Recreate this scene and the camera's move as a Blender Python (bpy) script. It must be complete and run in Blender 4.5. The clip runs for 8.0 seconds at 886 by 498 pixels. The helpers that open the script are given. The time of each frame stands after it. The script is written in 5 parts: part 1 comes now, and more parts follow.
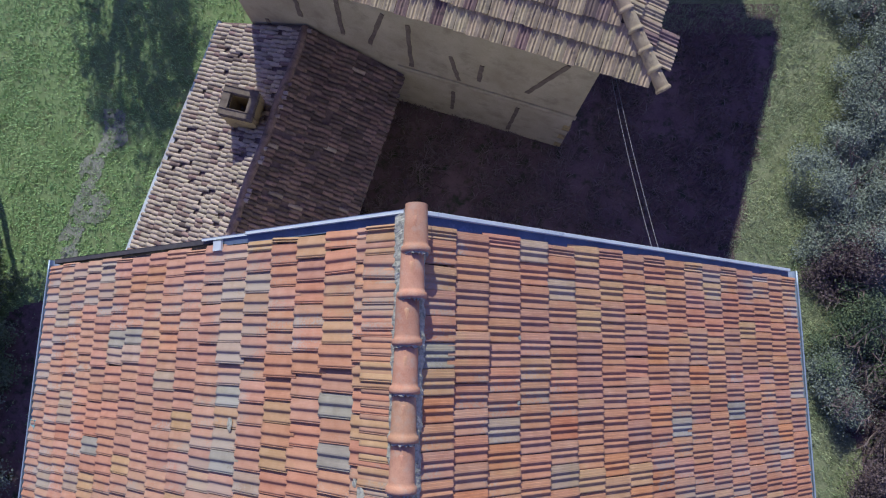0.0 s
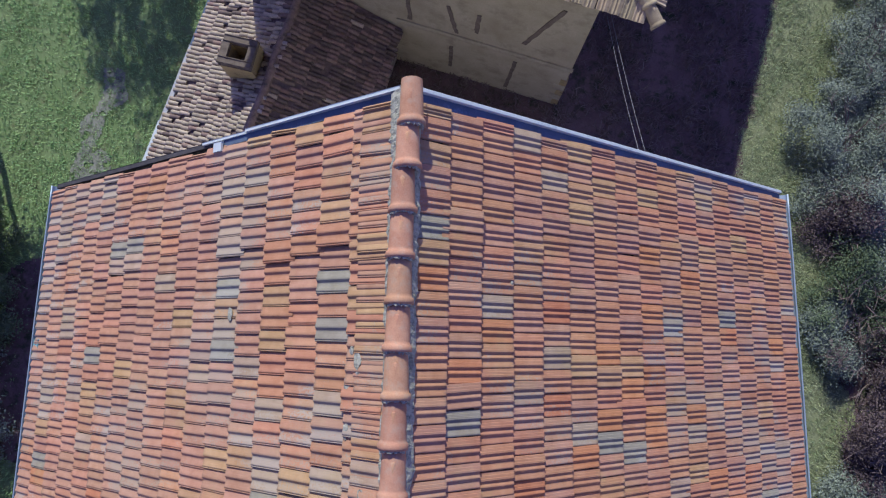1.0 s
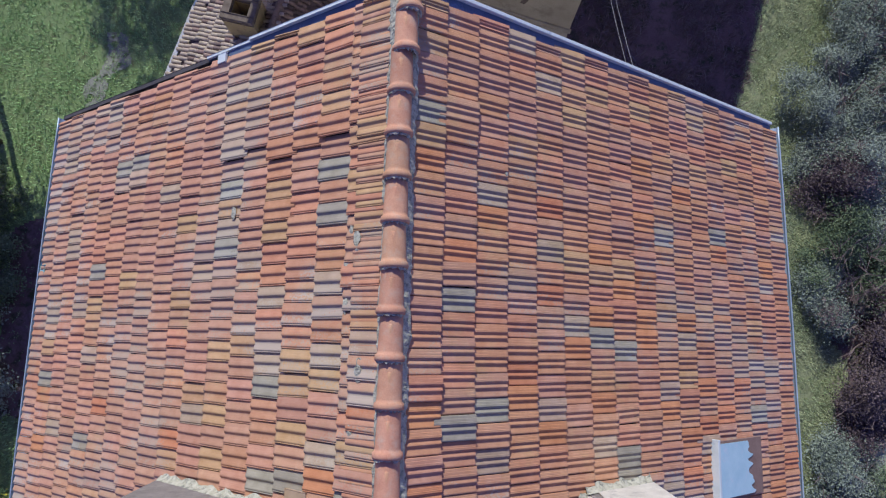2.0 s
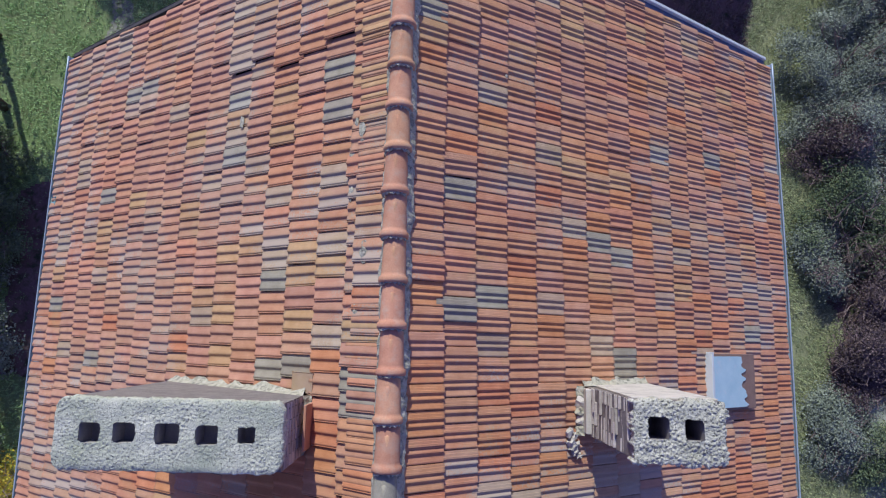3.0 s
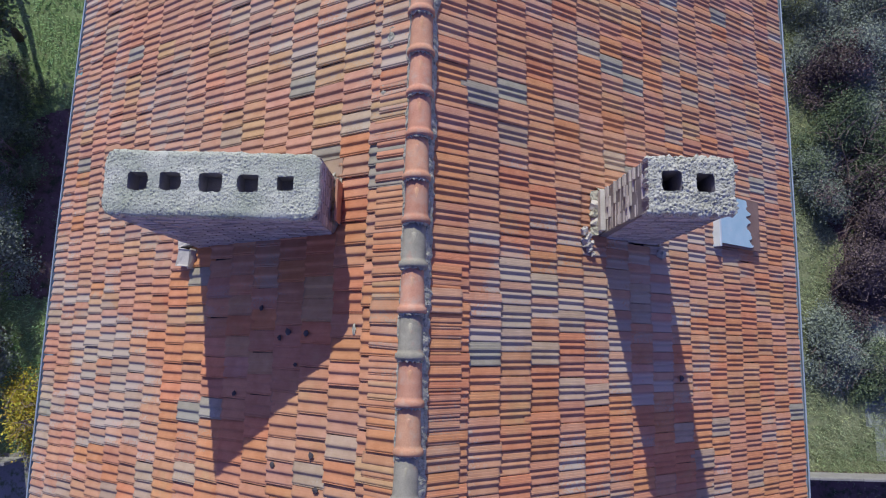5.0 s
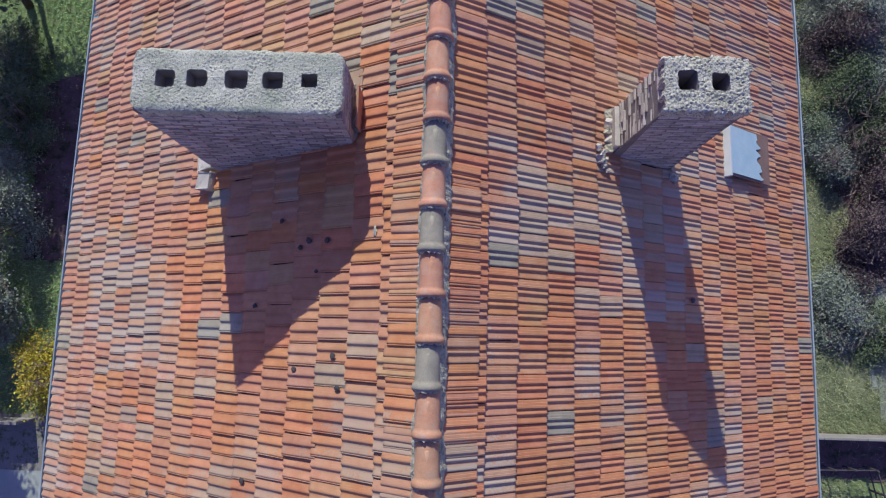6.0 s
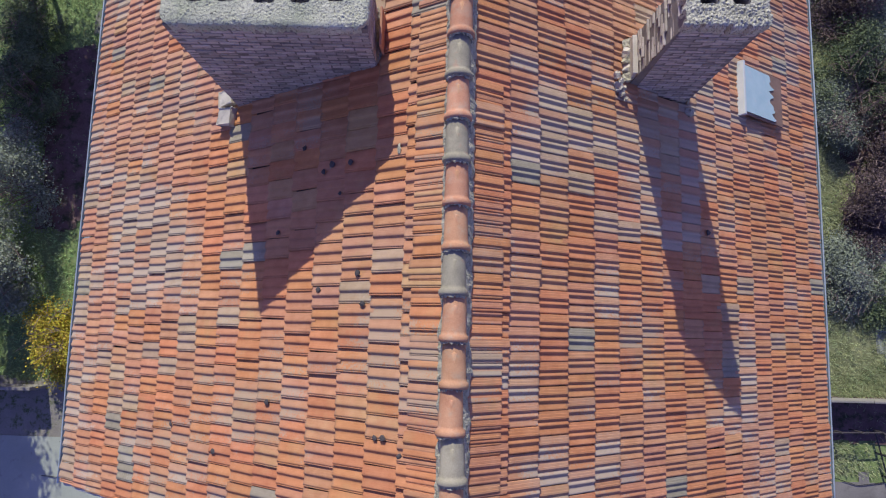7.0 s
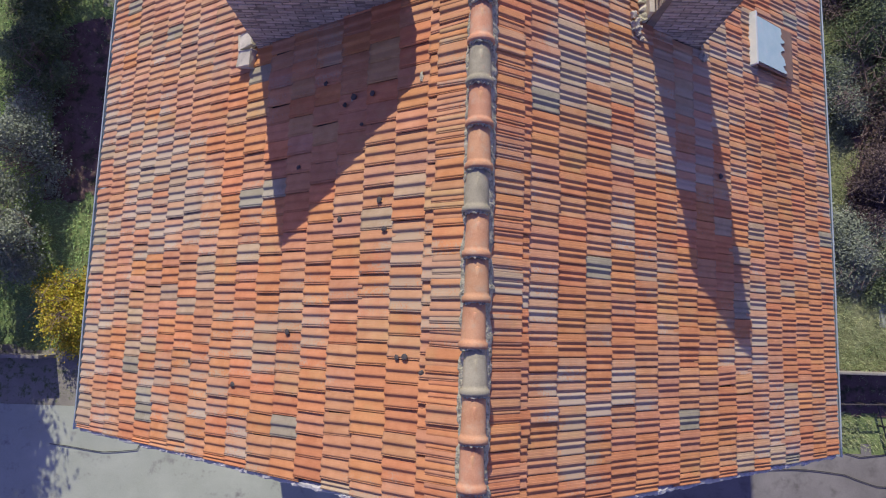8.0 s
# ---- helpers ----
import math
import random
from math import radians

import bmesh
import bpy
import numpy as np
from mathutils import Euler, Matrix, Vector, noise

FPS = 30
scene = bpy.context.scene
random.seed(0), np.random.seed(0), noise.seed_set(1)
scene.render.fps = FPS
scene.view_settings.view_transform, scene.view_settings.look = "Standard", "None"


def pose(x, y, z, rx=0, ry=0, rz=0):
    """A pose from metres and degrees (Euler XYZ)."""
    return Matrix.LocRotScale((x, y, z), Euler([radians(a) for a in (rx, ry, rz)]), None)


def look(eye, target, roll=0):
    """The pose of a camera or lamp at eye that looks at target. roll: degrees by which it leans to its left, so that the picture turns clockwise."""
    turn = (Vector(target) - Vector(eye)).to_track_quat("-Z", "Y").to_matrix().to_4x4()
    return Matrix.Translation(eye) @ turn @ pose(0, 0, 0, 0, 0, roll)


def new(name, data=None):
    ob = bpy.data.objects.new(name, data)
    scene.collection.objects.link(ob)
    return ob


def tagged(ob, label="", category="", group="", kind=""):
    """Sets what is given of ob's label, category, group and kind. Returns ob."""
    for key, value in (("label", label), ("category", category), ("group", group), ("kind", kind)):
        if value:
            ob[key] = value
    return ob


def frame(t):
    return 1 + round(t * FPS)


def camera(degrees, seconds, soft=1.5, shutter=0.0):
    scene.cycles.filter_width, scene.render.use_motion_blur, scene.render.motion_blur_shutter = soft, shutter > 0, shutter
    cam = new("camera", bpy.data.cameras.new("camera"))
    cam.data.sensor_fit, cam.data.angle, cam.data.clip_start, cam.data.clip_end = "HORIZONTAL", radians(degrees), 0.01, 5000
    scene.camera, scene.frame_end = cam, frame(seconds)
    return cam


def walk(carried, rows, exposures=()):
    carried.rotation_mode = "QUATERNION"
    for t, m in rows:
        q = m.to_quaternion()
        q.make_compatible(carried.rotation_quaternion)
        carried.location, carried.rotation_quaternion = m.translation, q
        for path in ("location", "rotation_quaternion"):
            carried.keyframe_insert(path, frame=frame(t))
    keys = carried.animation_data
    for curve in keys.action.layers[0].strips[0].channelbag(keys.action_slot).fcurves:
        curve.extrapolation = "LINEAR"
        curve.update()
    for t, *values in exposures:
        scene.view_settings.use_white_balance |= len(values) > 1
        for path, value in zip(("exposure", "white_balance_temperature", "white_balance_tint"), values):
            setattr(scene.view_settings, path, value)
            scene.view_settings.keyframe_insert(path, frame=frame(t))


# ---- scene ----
cam = camera(72.4, 8.0, soft=1.15)
PATH = [
    (0, (0.295, -1.065, 10.959), (0.282, -0.760, 8.982), -1.4),
    (0.5, (0.336, -1.618, 10.942), (0.322, -1.315, 8.965), -1.5),
    (1, (0.354, -2.112, 10.938), (0.343, -1.822, 8.959), -1.1),
    (1.5, (0.387, -2.651, 10.954), (0.377, -2.358, 8.976), -0.7),
    (3, (0.412, -4.182, 11.045), (0.401, -3.893, 9.066), -0.8),
    (3.5, (0.397, -4.717, 11.064), (0.387, -4.426, 9.085), -0.5),
    (4, (0.366, -5.245, 11.067), (0.358, -4.953, 9.088), -0.1),
    (4.5, (0.300, -5.743, 11.060), (0.290, -5.452, 9.081), -0.5),
    (5, (0.238, -6.195, 11.068), (0.228, -5.910, 9.089), -0.6),
    (6.5, (0.006, -7.440, 11.058), (-0.010, -7.175, 9.075), -1.9),
    (7, (-0.095, -7.788, 11.059), (-0.111, -7.532, 9.075), -2.2),
    (7.5, (-0.189, -8.154, 11.062), (-0.203, -7.900, 9.078), -1.8),
    (8, (-0.283, -8.482, 11.073), (-0.295, -8.231, 9.089), -1.0),
]
walk(cam, [(t, look(eye, target, roll)) for t, eye, target, roll in PATH],
     exposures=[(0, 0.22, 5080, 24), (4, 0.18, 5180, 25), (6.5, 0.25, 5380, 25), (8, 0.33, 5850, 26)])

# ---- world, sun and exposure ----
SUN_EL, SUN_AZ = radians(32.9), radians(11.7)
SUN_DIR = Vector((math.sin(SUN_AZ) * math.cos(SUN_EL), -math.cos(SUN_AZ) * math.cos(SUN_EL), -math.sin(SUN_EL)))
world = bpy.data.worlds.new("sky")
scene.world = world
world.use_nodes = True
wn = world.node_tree.nodes
sky = wn.new("ShaderNodeTexSky")
sky.sky_type, sky.sun_disc = "NISHITA", False
sky.ozone_density, sky.dust_density = 6.0, 0.3
sky.sun_elevation, sky.sun_rotation = SUN_EL, -SUN_AZ
haze = wn.new("ShaderNodeMix")
haze.data_type, haze.blend_type = "RGBA", "MULTIPLY"
haze.inputs["Factor"].default_value = 1.0
haze.inputs["B"].default_value = (1.25, 0.79, 0.97, 1)
world.node_tree.links.new(sky.outputs["Color"], haze.inputs["A"])
world.node_tree.links.new(haze.outputs["Result"], wn["Background"].inputs["Color"])
wn["Background"].inputs["Strength"].default_value = 0.105
sun_data = bpy.data.lights.new("sun", "SUN")
sun_data.energy, sun_data.angle, sun_data.color = 3.65, radians(0.53), (1.0, 0.955, 0.62)
sun = new("sun", sun_data)
sun.matrix_world = look((0, 0, 40), Vector((0, 0, 40)) + SUN_DIR)


# ---- materials ----
def mat(name, low, high, scale=3.0, rough=0.85, bump=0.25, grain=90.0, metal=0.0, vary=0.0, hue=0.0,
        blot=None, blot_scale=6.0, blot_at=0.6, blot_soft=0.08, sub=0.0):
    """A worn surface: two tones mixed by coarse and fine noise, blots of a third tone, and fine relief."""
    m = bpy.data.materials.new(name)
    m.use_nodes = True
    nt = m.node_tree
    n, link = nt.nodes, nt.links.new
    bsdf = n["Principled BSDF"]
    geo = n.new("ShaderNodeNewGeometry")

    def tex(s, detail=4.0, rough_=0.6):
        t = n.new("ShaderNodeTexNoise")
        t.inputs["Scale"].default_value, t.inputs["Detail"].default_value, t.inputs["Roughness"].default_value = s, detail, rough_
        link(geo.outputs["Position"], t.inputs["Vector"])
        return t

    coarse, fine = tex(scale), tex(grain, 3.0)
    mix_f = n.new("ShaderNodeMath")
    mix_f.operation = "MULTIPLY_ADD"
    link(fine.outputs["Fac"], mix_f.inputs[0])
    mix_f.inputs[1].default_value = 0.5
    link(coarse.outputs["Fac"], mix_f.inputs[2])
    ramp = n.new("ShaderNodeMapRange")
    ramp.inputs["From Min"].default_value, ramp.inputs["From Max"].default_value = 0.5, 1.0
    link(mix_f.outputs[0], ramp.inputs["Value"])
    mix = n.new("ShaderNodeMix")
    mix.data_type = "RGBA"
    link(ramp.outputs["Result"], mix.inputs["Factor"])
    mix.inputs["A"].default_value, mix.inputs["B"].default_value = (*low, 1), (*high, 1)
    out = mix.outputs["Result"]
    if blot:
        spots = tex(blot_scale, 6.0, 0.7)
        edge = n.new("ShaderNodeMapRange")
        edge.inputs["From Min"].default_value, edge.inputs["From Max"].default_value = blot_at - blot_soft, blot_at + blot_soft
        link(spots.outputs["Fac"], edge.inputs["Value"])
        over = n.new("ShaderNodeMix")
        over.data_type = "RGBA"
        link(edge.outputs["Result"], over.inputs["Factor"])
        link(out, over.inputs["A"])
        over.inputs["B"].default_value = (*blot, 1)
        out = over.outputs["Result"]
    if vary or hue:
        info = n.new("ShaderNodeObjectInfo")
        add = n.new("ShaderNodeMath")
        link(info.outputs["Random"], add.inputs[0])
        link(geo.outputs["Random Per Island"], add.inputs[1])
        fr = n.new("ShaderNodeMath")
        fr.operation = "FRACT"
        link(add.outputs[0], fr.inputs[0])
        hsv = n.new("ShaderNodeHueSaturation")
        val = n.new("ShaderNodeMapRange")
        val.inputs["To Min"].default_value, val.inputs["To Max"].default_value = 1 - vary, 1 + vary
        link(fr.outputs[0], val.inputs["Value"])
        link(val.outputs["Result"], hsv.inputs["Value"])
        mul = n.new("ShaderNodeMath")
        mul.operation = "MULTIPLY"
        mul.inputs[1].default_value = 7.31
        link(fr.outputs[0], mul.inputs[0])
        fr2 = n.new("ShaderNodeMath")
        fr2.operation = "FRACT"
        link(mul.outputs[0], fr2.inputs[0])
        hv = n.new("ShaderNodeMapRange")
        hv.inputs["To Min"].default_value, hv.inputs["To Max"].default_value = 0.5 - hue, 0.5 + hue
        link(fr2.outputs[0], hv.inputs["Value"])
        link(hv.outputs["Result"], hsv.inputs["Hue"])
        link(out, hsv.inputs["Color"])
        out = hsv.outputs["Color"]
    link(out, bsdf.inputs["Base Color"])
    bsdf.inputs["Roughness"].default_value, bsdf.inputs["Metallic"].default_value = rough, metal
    bsdf.inputs["Specular IOR Level"].default_value = 0.25
    if bump:
        b = n.new("ShaderNodeBump")
        b.inputs["Strength"].default_value, b.inputs["Distance"].default_value = bump, 0.01
        link(fine.outputs["Fac"], b.inputs["Height"])
        link(b.outputs["Normal"], bsdf.inputs["Normal"])
    return m


def tile_mat(name, low, high, grime, amount):
    """Fired clay: streaks along the tile, patches of weathering, and speckled grime that settles on the rolls.
    Reads the tile's own coordinates: u down its length, v across it."""
    m = bpy.data.materials.new(name)
    m.use_nodes = True
    nt = m.node_tree
    n, link = nt.nodes, nt.links.new
    bsdf = n["Principled BSDF"]
    geo, info, uv, sep = n.new("ShaderNodeNewGeometry"), n.new("ShaderNodeObjectInfo"), n.new("ShaderNodeUVMap"), n.new("ShaderNodeSeparateXYZ")
    uv.uv_map = "tile"
    link(uv.outputs["UV"], sep.inputs[0])

    def op(kind, a, b, c=None):
        k = n.new("ShaderNodeMath")
        k.operation = kind
        for slot, v in enumerate((a, b, c)):
            if v is None:
                continue
            if isinstance(v, (int, float)):
                k.inputs[slot].default_value = v
            else:
                link(v, k.inputs[slot])
        return k.outputs[0]

    def span(v, a, b, lo=0.0, hi=1.0):
        k = n.new("ShaderNodeMapRange")
        link(v, k.inputs["Value"])
        for slot, x in (("From Min", a), ("From Max", b), ("To Min", lo), ("To Max", hi)):
            k.inputs[slot].default_value = x
        return k.outputs["Result"]

    def tex(scale, detail, rough, vector=None):
        k = n.new("ShaderNodeTexNoise")
        for slot, x in (("Scale", scale), ("Detail", detail), ("Roughness", rough)):
            k.inputs[slot].default_value = x
        link(vector if vector else geo.outputs["Position"], k.inputs["Vector"])
        return k.outputs["Fac"]

    def blend(fac, a, b):
        k = n.new("ShaderNodeMix")
        k.data_type = "RGBA"
        link(fac, k.inputs["Factor"])
        for slot, v in (("A", a), ("B", b)):
            if isinstance(v, tuple):
                k.inputs[slot].default_value = (*v, 1)
            else:
                link(v, k.inputs[slot])
        return k.outputs["Result"]

    own = op("FRACT", op("ADD", info.outputs["Random"], geo.outputs["Random Per Island"]), 0.0)
    own2 = op("FRACT", op("MULTIPLY", own, 7.31), 0.0)
    along = n.new("ShaderNodeCombineXYZ")
    link(op("MULTIPLY", sep.outputs["X"], 1.6), along.inputs["X"])
    link(op("MULTIPLY", sep.outputs["Y"], 34.0), along.inputs["Y"])
    link(op("MULTIPLY", own, 61.0), along.inputs["Z"])
    streak = tex(1.0, 3.0, 0.6, along.outputs[0])
    patch, grain = tex(7.0, 4.0, 0.6), tex(120.0, 3.0, 0.65)
    tone = op("MULTIPLY_ADD", streak, 0.34, op("MULTIPLY_ADD", grain, 0.32, op("MULTIPLY", patch, 0.7)))
    colour = blend(span(tone, 0.52, 0.93), low, high)
    # Broad yellowish weathering.
    colour = blend(op("MULTIPLY", span(tex(1.7, 5.0, 0.65), 0.56, 0.72), span(grain, 0.3, 0.7, 0.2, 0.6)), colour, (0.46, 0.335, 0.155))
    # Grime on the rolls, in drifts over the roof.
    roll = span(sep.outputs["Y"], 0.36, 0.50)
    drift = op("ADD", span(tex(0.8, 3.0, 0.5), 0.38, 0.68, -0.20, 0.24), amount)
    speck = op("ADD", op("MULTIPLY_ADD", tex(52.0, 4.0, 0.8), 0.8, op("MULTIPLY", tex(11.0, 3.0, 0.6), 0.2)), drift)
    settled = op("MULTIPLY", span(speck, 0.57, 0.66), op("MULTIPLY_ADD", roll, 0.58, 0.22))
    colour = blend(settled, colour, grime)
    # Dark crust at the lower edge of some tiles.
    crust = op("MULTIPLY", span(op("ADD", sep.outputs["X"], op("MULTIPLY", streak, 0.16)), 1.02, 1.10), span(own2, 0.5, 0.9, 0.0, 0.6))
    colour = blend(crust, colour, (0.17, 0.13, 0.11))
    hsv = n.new("ShaderNodeHueSaturation")
    link(span(own, 0.0, 1.0, 0.91, 1.09), hsv.inputs["Value"])
    link(span(own2, 0.0, 1.0, 0.493, 0.507), hsv.inputs["Hue"])
    link(colour, hsv.inputs["Color"])
    link(hsv.outputs["Color"], bsdf.inputs["Base Color"])
    bsdf.inputs["Roughness"].default_value, bsdf.inputs["Specular IOR Level"].default_value = 0.85, 0.25
    b = n.new("ShaderNodeBump")
    b.inputs["Strength"].default_value, b.inputs["Distance"].default_value = 0.45, 0.006
    link(op("MULTIPLY_ADD", streak, 0.6, op("MULTIPLY", grain, 0.6)), b.inputs["Height"])
    link(b.outputs["Normal"], bsdf.inputs["Normal"])
    return m


GRIME, PALE_GRIME = (0.43, 0.335, 0.24), (0.46, 0.38, 0.28)
TILE = [
    tile_mat("tile_orange", (0.49, 0.20, 0.088), (0.64, 0.30, 0.145), GRIME, -0.05),
    tile_mat("tile_terracotta", (0.465, 0.215, 0.11), (0.61, 0.32, 0.18), GRIME, 0.0),
    tile_mat("tile_rose", (0.44, 0.222, 0.130), (0.575, 0.332, 0.212), GRIME, 0.02),
    tile_mat("tile_buff", (0.45, 0.26, 0.12), (0.59, 0.37, 0.20), GRIME, 0.0),
    tile_mat("tile_grimy", (0.46, 0.22, 0.12), (0.59, 0.32, 0.19), (0.455, 0.395, 0.31), 0.11),
    tile_mat("tile_grey", (0.395, 0.275, 0.175), (0.52, 0.38, 0.26), PALE_GRIME, 0.06),
    tile_mat("tile_slate", (0.28, 0.245, 0.175), (0.41, 0.36, 0.27), (0.40, 0.365, 0.29), 0.03),
]
OLD_TILE = [
    mat("old_tile_dusty", (0.35, 0.275, 0.20), (0.52, 0.425, 0.32), 8, vary=0.2, hue=0.01, blot=(0.17, 0.14, 0.12), blot_at=0.63),
    mat("old_tile_brown", (0.20, 0.13, 0.105), (0.34, 0.235, 0.19), 8, vary=0.2, hue=0.01, blot=(0.11, 0.09, 0.075), blot_at=0.6),
    mat("old_tile_dark", (0.10, 0.075, 0.065), (0.22, 0.16, 0.13), 8, vary=0.25, hue=0.01),
]
OLD_TAN = mat("old_tile_tan", (0.35, 0.27, 0.16), (0.53, 0.42, 0.265), 8, vary=0.16, hue=0.01, blot=(0.17, 0.14, 0.11), blot_at=0.63)
M_CAP = mat("ridge_terracotta", (0.43, 0.205, 0.118), (0.60, 0.335, 0.20), 6, vary=0.1, hue=0.006, blot=(0.48, 0.36, 0.26), blot_at=0.64, blot_scale=9, blot_soft=0.14)
M_CAP_GREY = mat("ridge_weathered", (0.27, 0.25, 0.185), (0.44, 0.40, 0.30), 7, vary=0.1, blot=(0.48, 0.30, 0.21), blot_at=0.64)
M_MORTAR = mat("mortar", (0.34, 0.325, 0.235), (0.56, 0.53, 0.41), 14, rough=0.95, bump=0.9, grain=60, blot=(0.17, 0.17, 0.14), blot_at=0.58, blot_scale=20)
M_CONCRETE = mat("rough_concrete", (0.35, 0.38, 0.27), (0.65, 0.64, 0.52), 3.0, rough=0.95, bump=0.8, grain=130, blot=(0.15, 0.15, 0.125), blot_at=0.585, blot_scale=55, blot_soft=0.05)
M_RUBBLE = mat("pale_rubble_concrete", (0.42, 0.41, 0.32), (0.70, 0.68, 0.56), 6, rough=0.95, bump=0.8, grain=130, blot=(0.13, 0.125, 0.105), blot_at=0.565, blot_scale=55, blot_soft=0.05)
M_PLASTER = mat("chimney_plaster", (0.47, 0.43, 0.36), (0.66, 0.61, 0.52), 5, rough=0.95, bump=0.5, grain=70, blot=(0.34, 0.31, 0.27), blot_at=0.63)
M_SOOT = mat("flue_soot", (0.24, 0.215, 0.215), (0.40, 0.365, 0.36), 8, rough=1.0)
M_LINING = mat("flue_lining", (0.33, 0.31, 0.29), (0.50, 0.47, 0.44), 8, rough=1.0, bump=0.6)
M_RECESS = mat("brick_joint", (0.17, 0.15, 0.135), (0.27, 0.24, 0.215), 9, rough=0.95, bump=0.6)
M_TURQUOISE = mat("turquoise_paint", (0.20, 0.42, 0.40), (0.34, 0.56, 0.52), 5, rough=0.5, bump=0.1)
M_BRICK = mat("chimney_brick", (0.36, 0.31, 0.265), (0.56, 0.495, 0.43), 9, rough=0.95, bump=0.6, grain=70, vary=0.22, hue=0.012, blot=(0.50, 0.46, 0.40), blot_at=0.58, blot_scale=14)
M_ZINC = mat("zinc_gutter", (0.36, 0.43, 0.50), (0.55, 0.63, 0.70), 3, rough=0.45, bump=0.1, metal=0.35, blot=(0.44, 0.44, 0.42), blot_at=0.66)
M_BLUE = mat("blue_paint", (0.085, 0.115, 0.175), (0.15, 0.19, 0.265), 4, rough=0.5, bump=0.15, blot=(0.22, 0.27, 0.36), blot_at=0.66)
M_PALE = mat("pale_blue_paint", (0.56, 0.60, 0.58), (0.72, 0.75, 0.72), 4, rough=0.5, bump=0.15, blot=(0.30, 0.36, 0.42), blot_at=0.66)
M_BOARD = mat("dark_board", (0.055, 0.05, 0.052), (0.12, 0.105, 0.10), 6, rough=0.8, bump=0.3)
M_WHITE = mat("white_render", (0.42, 0.41, 0.40), (0.62, 0.61, 0.60), 6, rough=0.9, bump=0.5, grain=50, blot=(0.36, 0.35, 0.35), blot_at=0.62)
M_WALL = mat("house_render", (0.50, 0.47, 0.40), (0.64, 0.60, 0.52), 1.5, rough=0.95, bump=0.3)
M_SHEET = mat("painted_sheet", (0.43, 0.62, 0.66), (0.58, 0.74, 0.76), 5, rough=0.45, bump=0.1, metal=0.2, blot=(0.66, 0.70, 0.72), blot_at=0.64)
M_PANEL = mat("brown_panel", (0.20, 0.125, 0.095), (0.30, 0.20, 0.155), 5, rough=0.7, bump=0.2)
M_OCHRE = mat("ochre_render", (0.37, 0.31, 0.20), (0.53, 0.465, 0.32), 1.2, rough=0.95, bump=0.4, grain=40, blot=(0.33, 0.28, 0.19), blot_at=0.60, blot_scale=2.0)
M_YELLOW = mat("yellow_render", (0.33, 0.25, 0.115), (0.47, 0.37, 0.19), 3, rough=0.95, bump=0.4, blot=(0.16, 0.12, 0.08), blot_at=0.62)
M_TIMBER = mat("weathered_timber", (0.12, 0.092, 0.07), (0.25, 0.20, 0.155), 8, rough=0.9, bump=0.5)
M_CABLE = mat("cable", (0.22, 0.21, 0.20), (0.34, 0.33, 0.32), 8, rough=0.6, bump=0)
M_BLACK = mat("black_rubber", (0.015, 0.015, 0.016), (0.035, 0.035, 0.037), 8, rough=0.6, bump=0)
M_PAVE = mat("concrete_paving", (0.33, 0.36, 0.30), (0.45, 0.48, 0.41), 0.8, rough=0.9, bump=0.4, grain=40, blot=(0.22, 0.215, 0.20), blot_at=0.64, blot_scale=2.5)
M_ASPHALT = mat("worn_asphalt", (0.17, 0.16, 0.155), (0.27, 0.255, 0.245), 0.8, rough=0.9, bump=0.4, grain=40, blot=(0.14, 0.13, 0.125), blot_at=0.62, blot_scale=2.5)
M_GRAVEL = mat("gravel_path", (0.20, 0.20, 0.155), (0.33, 0.325, 0.265), 6, rough=0.95, bump=0.9, grain=45, blot=(0.09, 0.12, 0.045), blot_at=0.56, blot_scale=7)
M_FENCE = mat("weathered_concrete_wall", (0.22, 0.205, 0.185), (0.34, 0.325, 0.295), 3, rough=0.95, bump=0.4, blot=(0.2, 0.19, 0.17), blot_at=0.62)
M_ROUGH = mat("rough_meadow_ground", (0.19, 0.215, 0.105), (0.36, 0.37, 0.20), 1.6, rough=0.95, bump=1.0, grain=22, blot=(0.11, 0.13, 0.06), blot_at=0.58, blot_scale=2.5)
# Purple-dark ground and weed tones that carry shade in their colour.
M_SHADE_EARTH = mat("shade_earth", (0.115, 0.072, 0.072), (0.22, 0.145, 0.135), 2.0, rough=0.9, bump=0.9, grain=26, blot=(0.05, 0.06, 0.03), blot_at=0.57, blot_scale=3)
M_SHADE_WEED = mat("shade_weeds", (0.12, 0.092, 0.08), (0.235, 0.175, 0.15), 1.5, rough=0.8, bump=0, vary=0.4, hue=0.02)
M_EARTH = mat("bare_earth", (0.22, 0.205, 0.175), (0.33, 0.31, 0.265), 3, rough=0.95, bump=0.8, grain=30, blot=(0.09, 0.12, 0.04), blot_at=0.57)
M_LAWN = mat("lawn_ground", (0.155, 0.225, 0.08), (0.26, 0.33, 0.14), 1.3, rough=0.95, bump=1.0, grain=24, blot=(0.15, 0.145, 0.07), blot_at=0.62, blot_scale=3.0)
M_BLADE = mat("lawn_blades", (0.21, 0.345, 0.115), (0.39, 0.53, 0.22), 2.0, rough=0.7, bump=0, vary=0.35, hue=0.025)
M_HAY = mat("rough_grass", (0.20, 0.26, 0.115), (0.46, 0.49, 0.265), 1.2, rough=0.8, bump=0, vary=0.4, hue=0.03)
M_LEAF = mat("shrub_leaves", (0.17, 0.205, 0.155), (0.34, 0.38, 0.295), 1.5, rough=0.8, bump=0, vary=0.25, hue=0.02)
M_LEAF_DARK = mat("dark_leaves", (0.095, 0.135, 0.07), (0.20, 0.25, 0.13), 1.5, rough=0.8, bump=0, vary=0.25, hue=0.02)
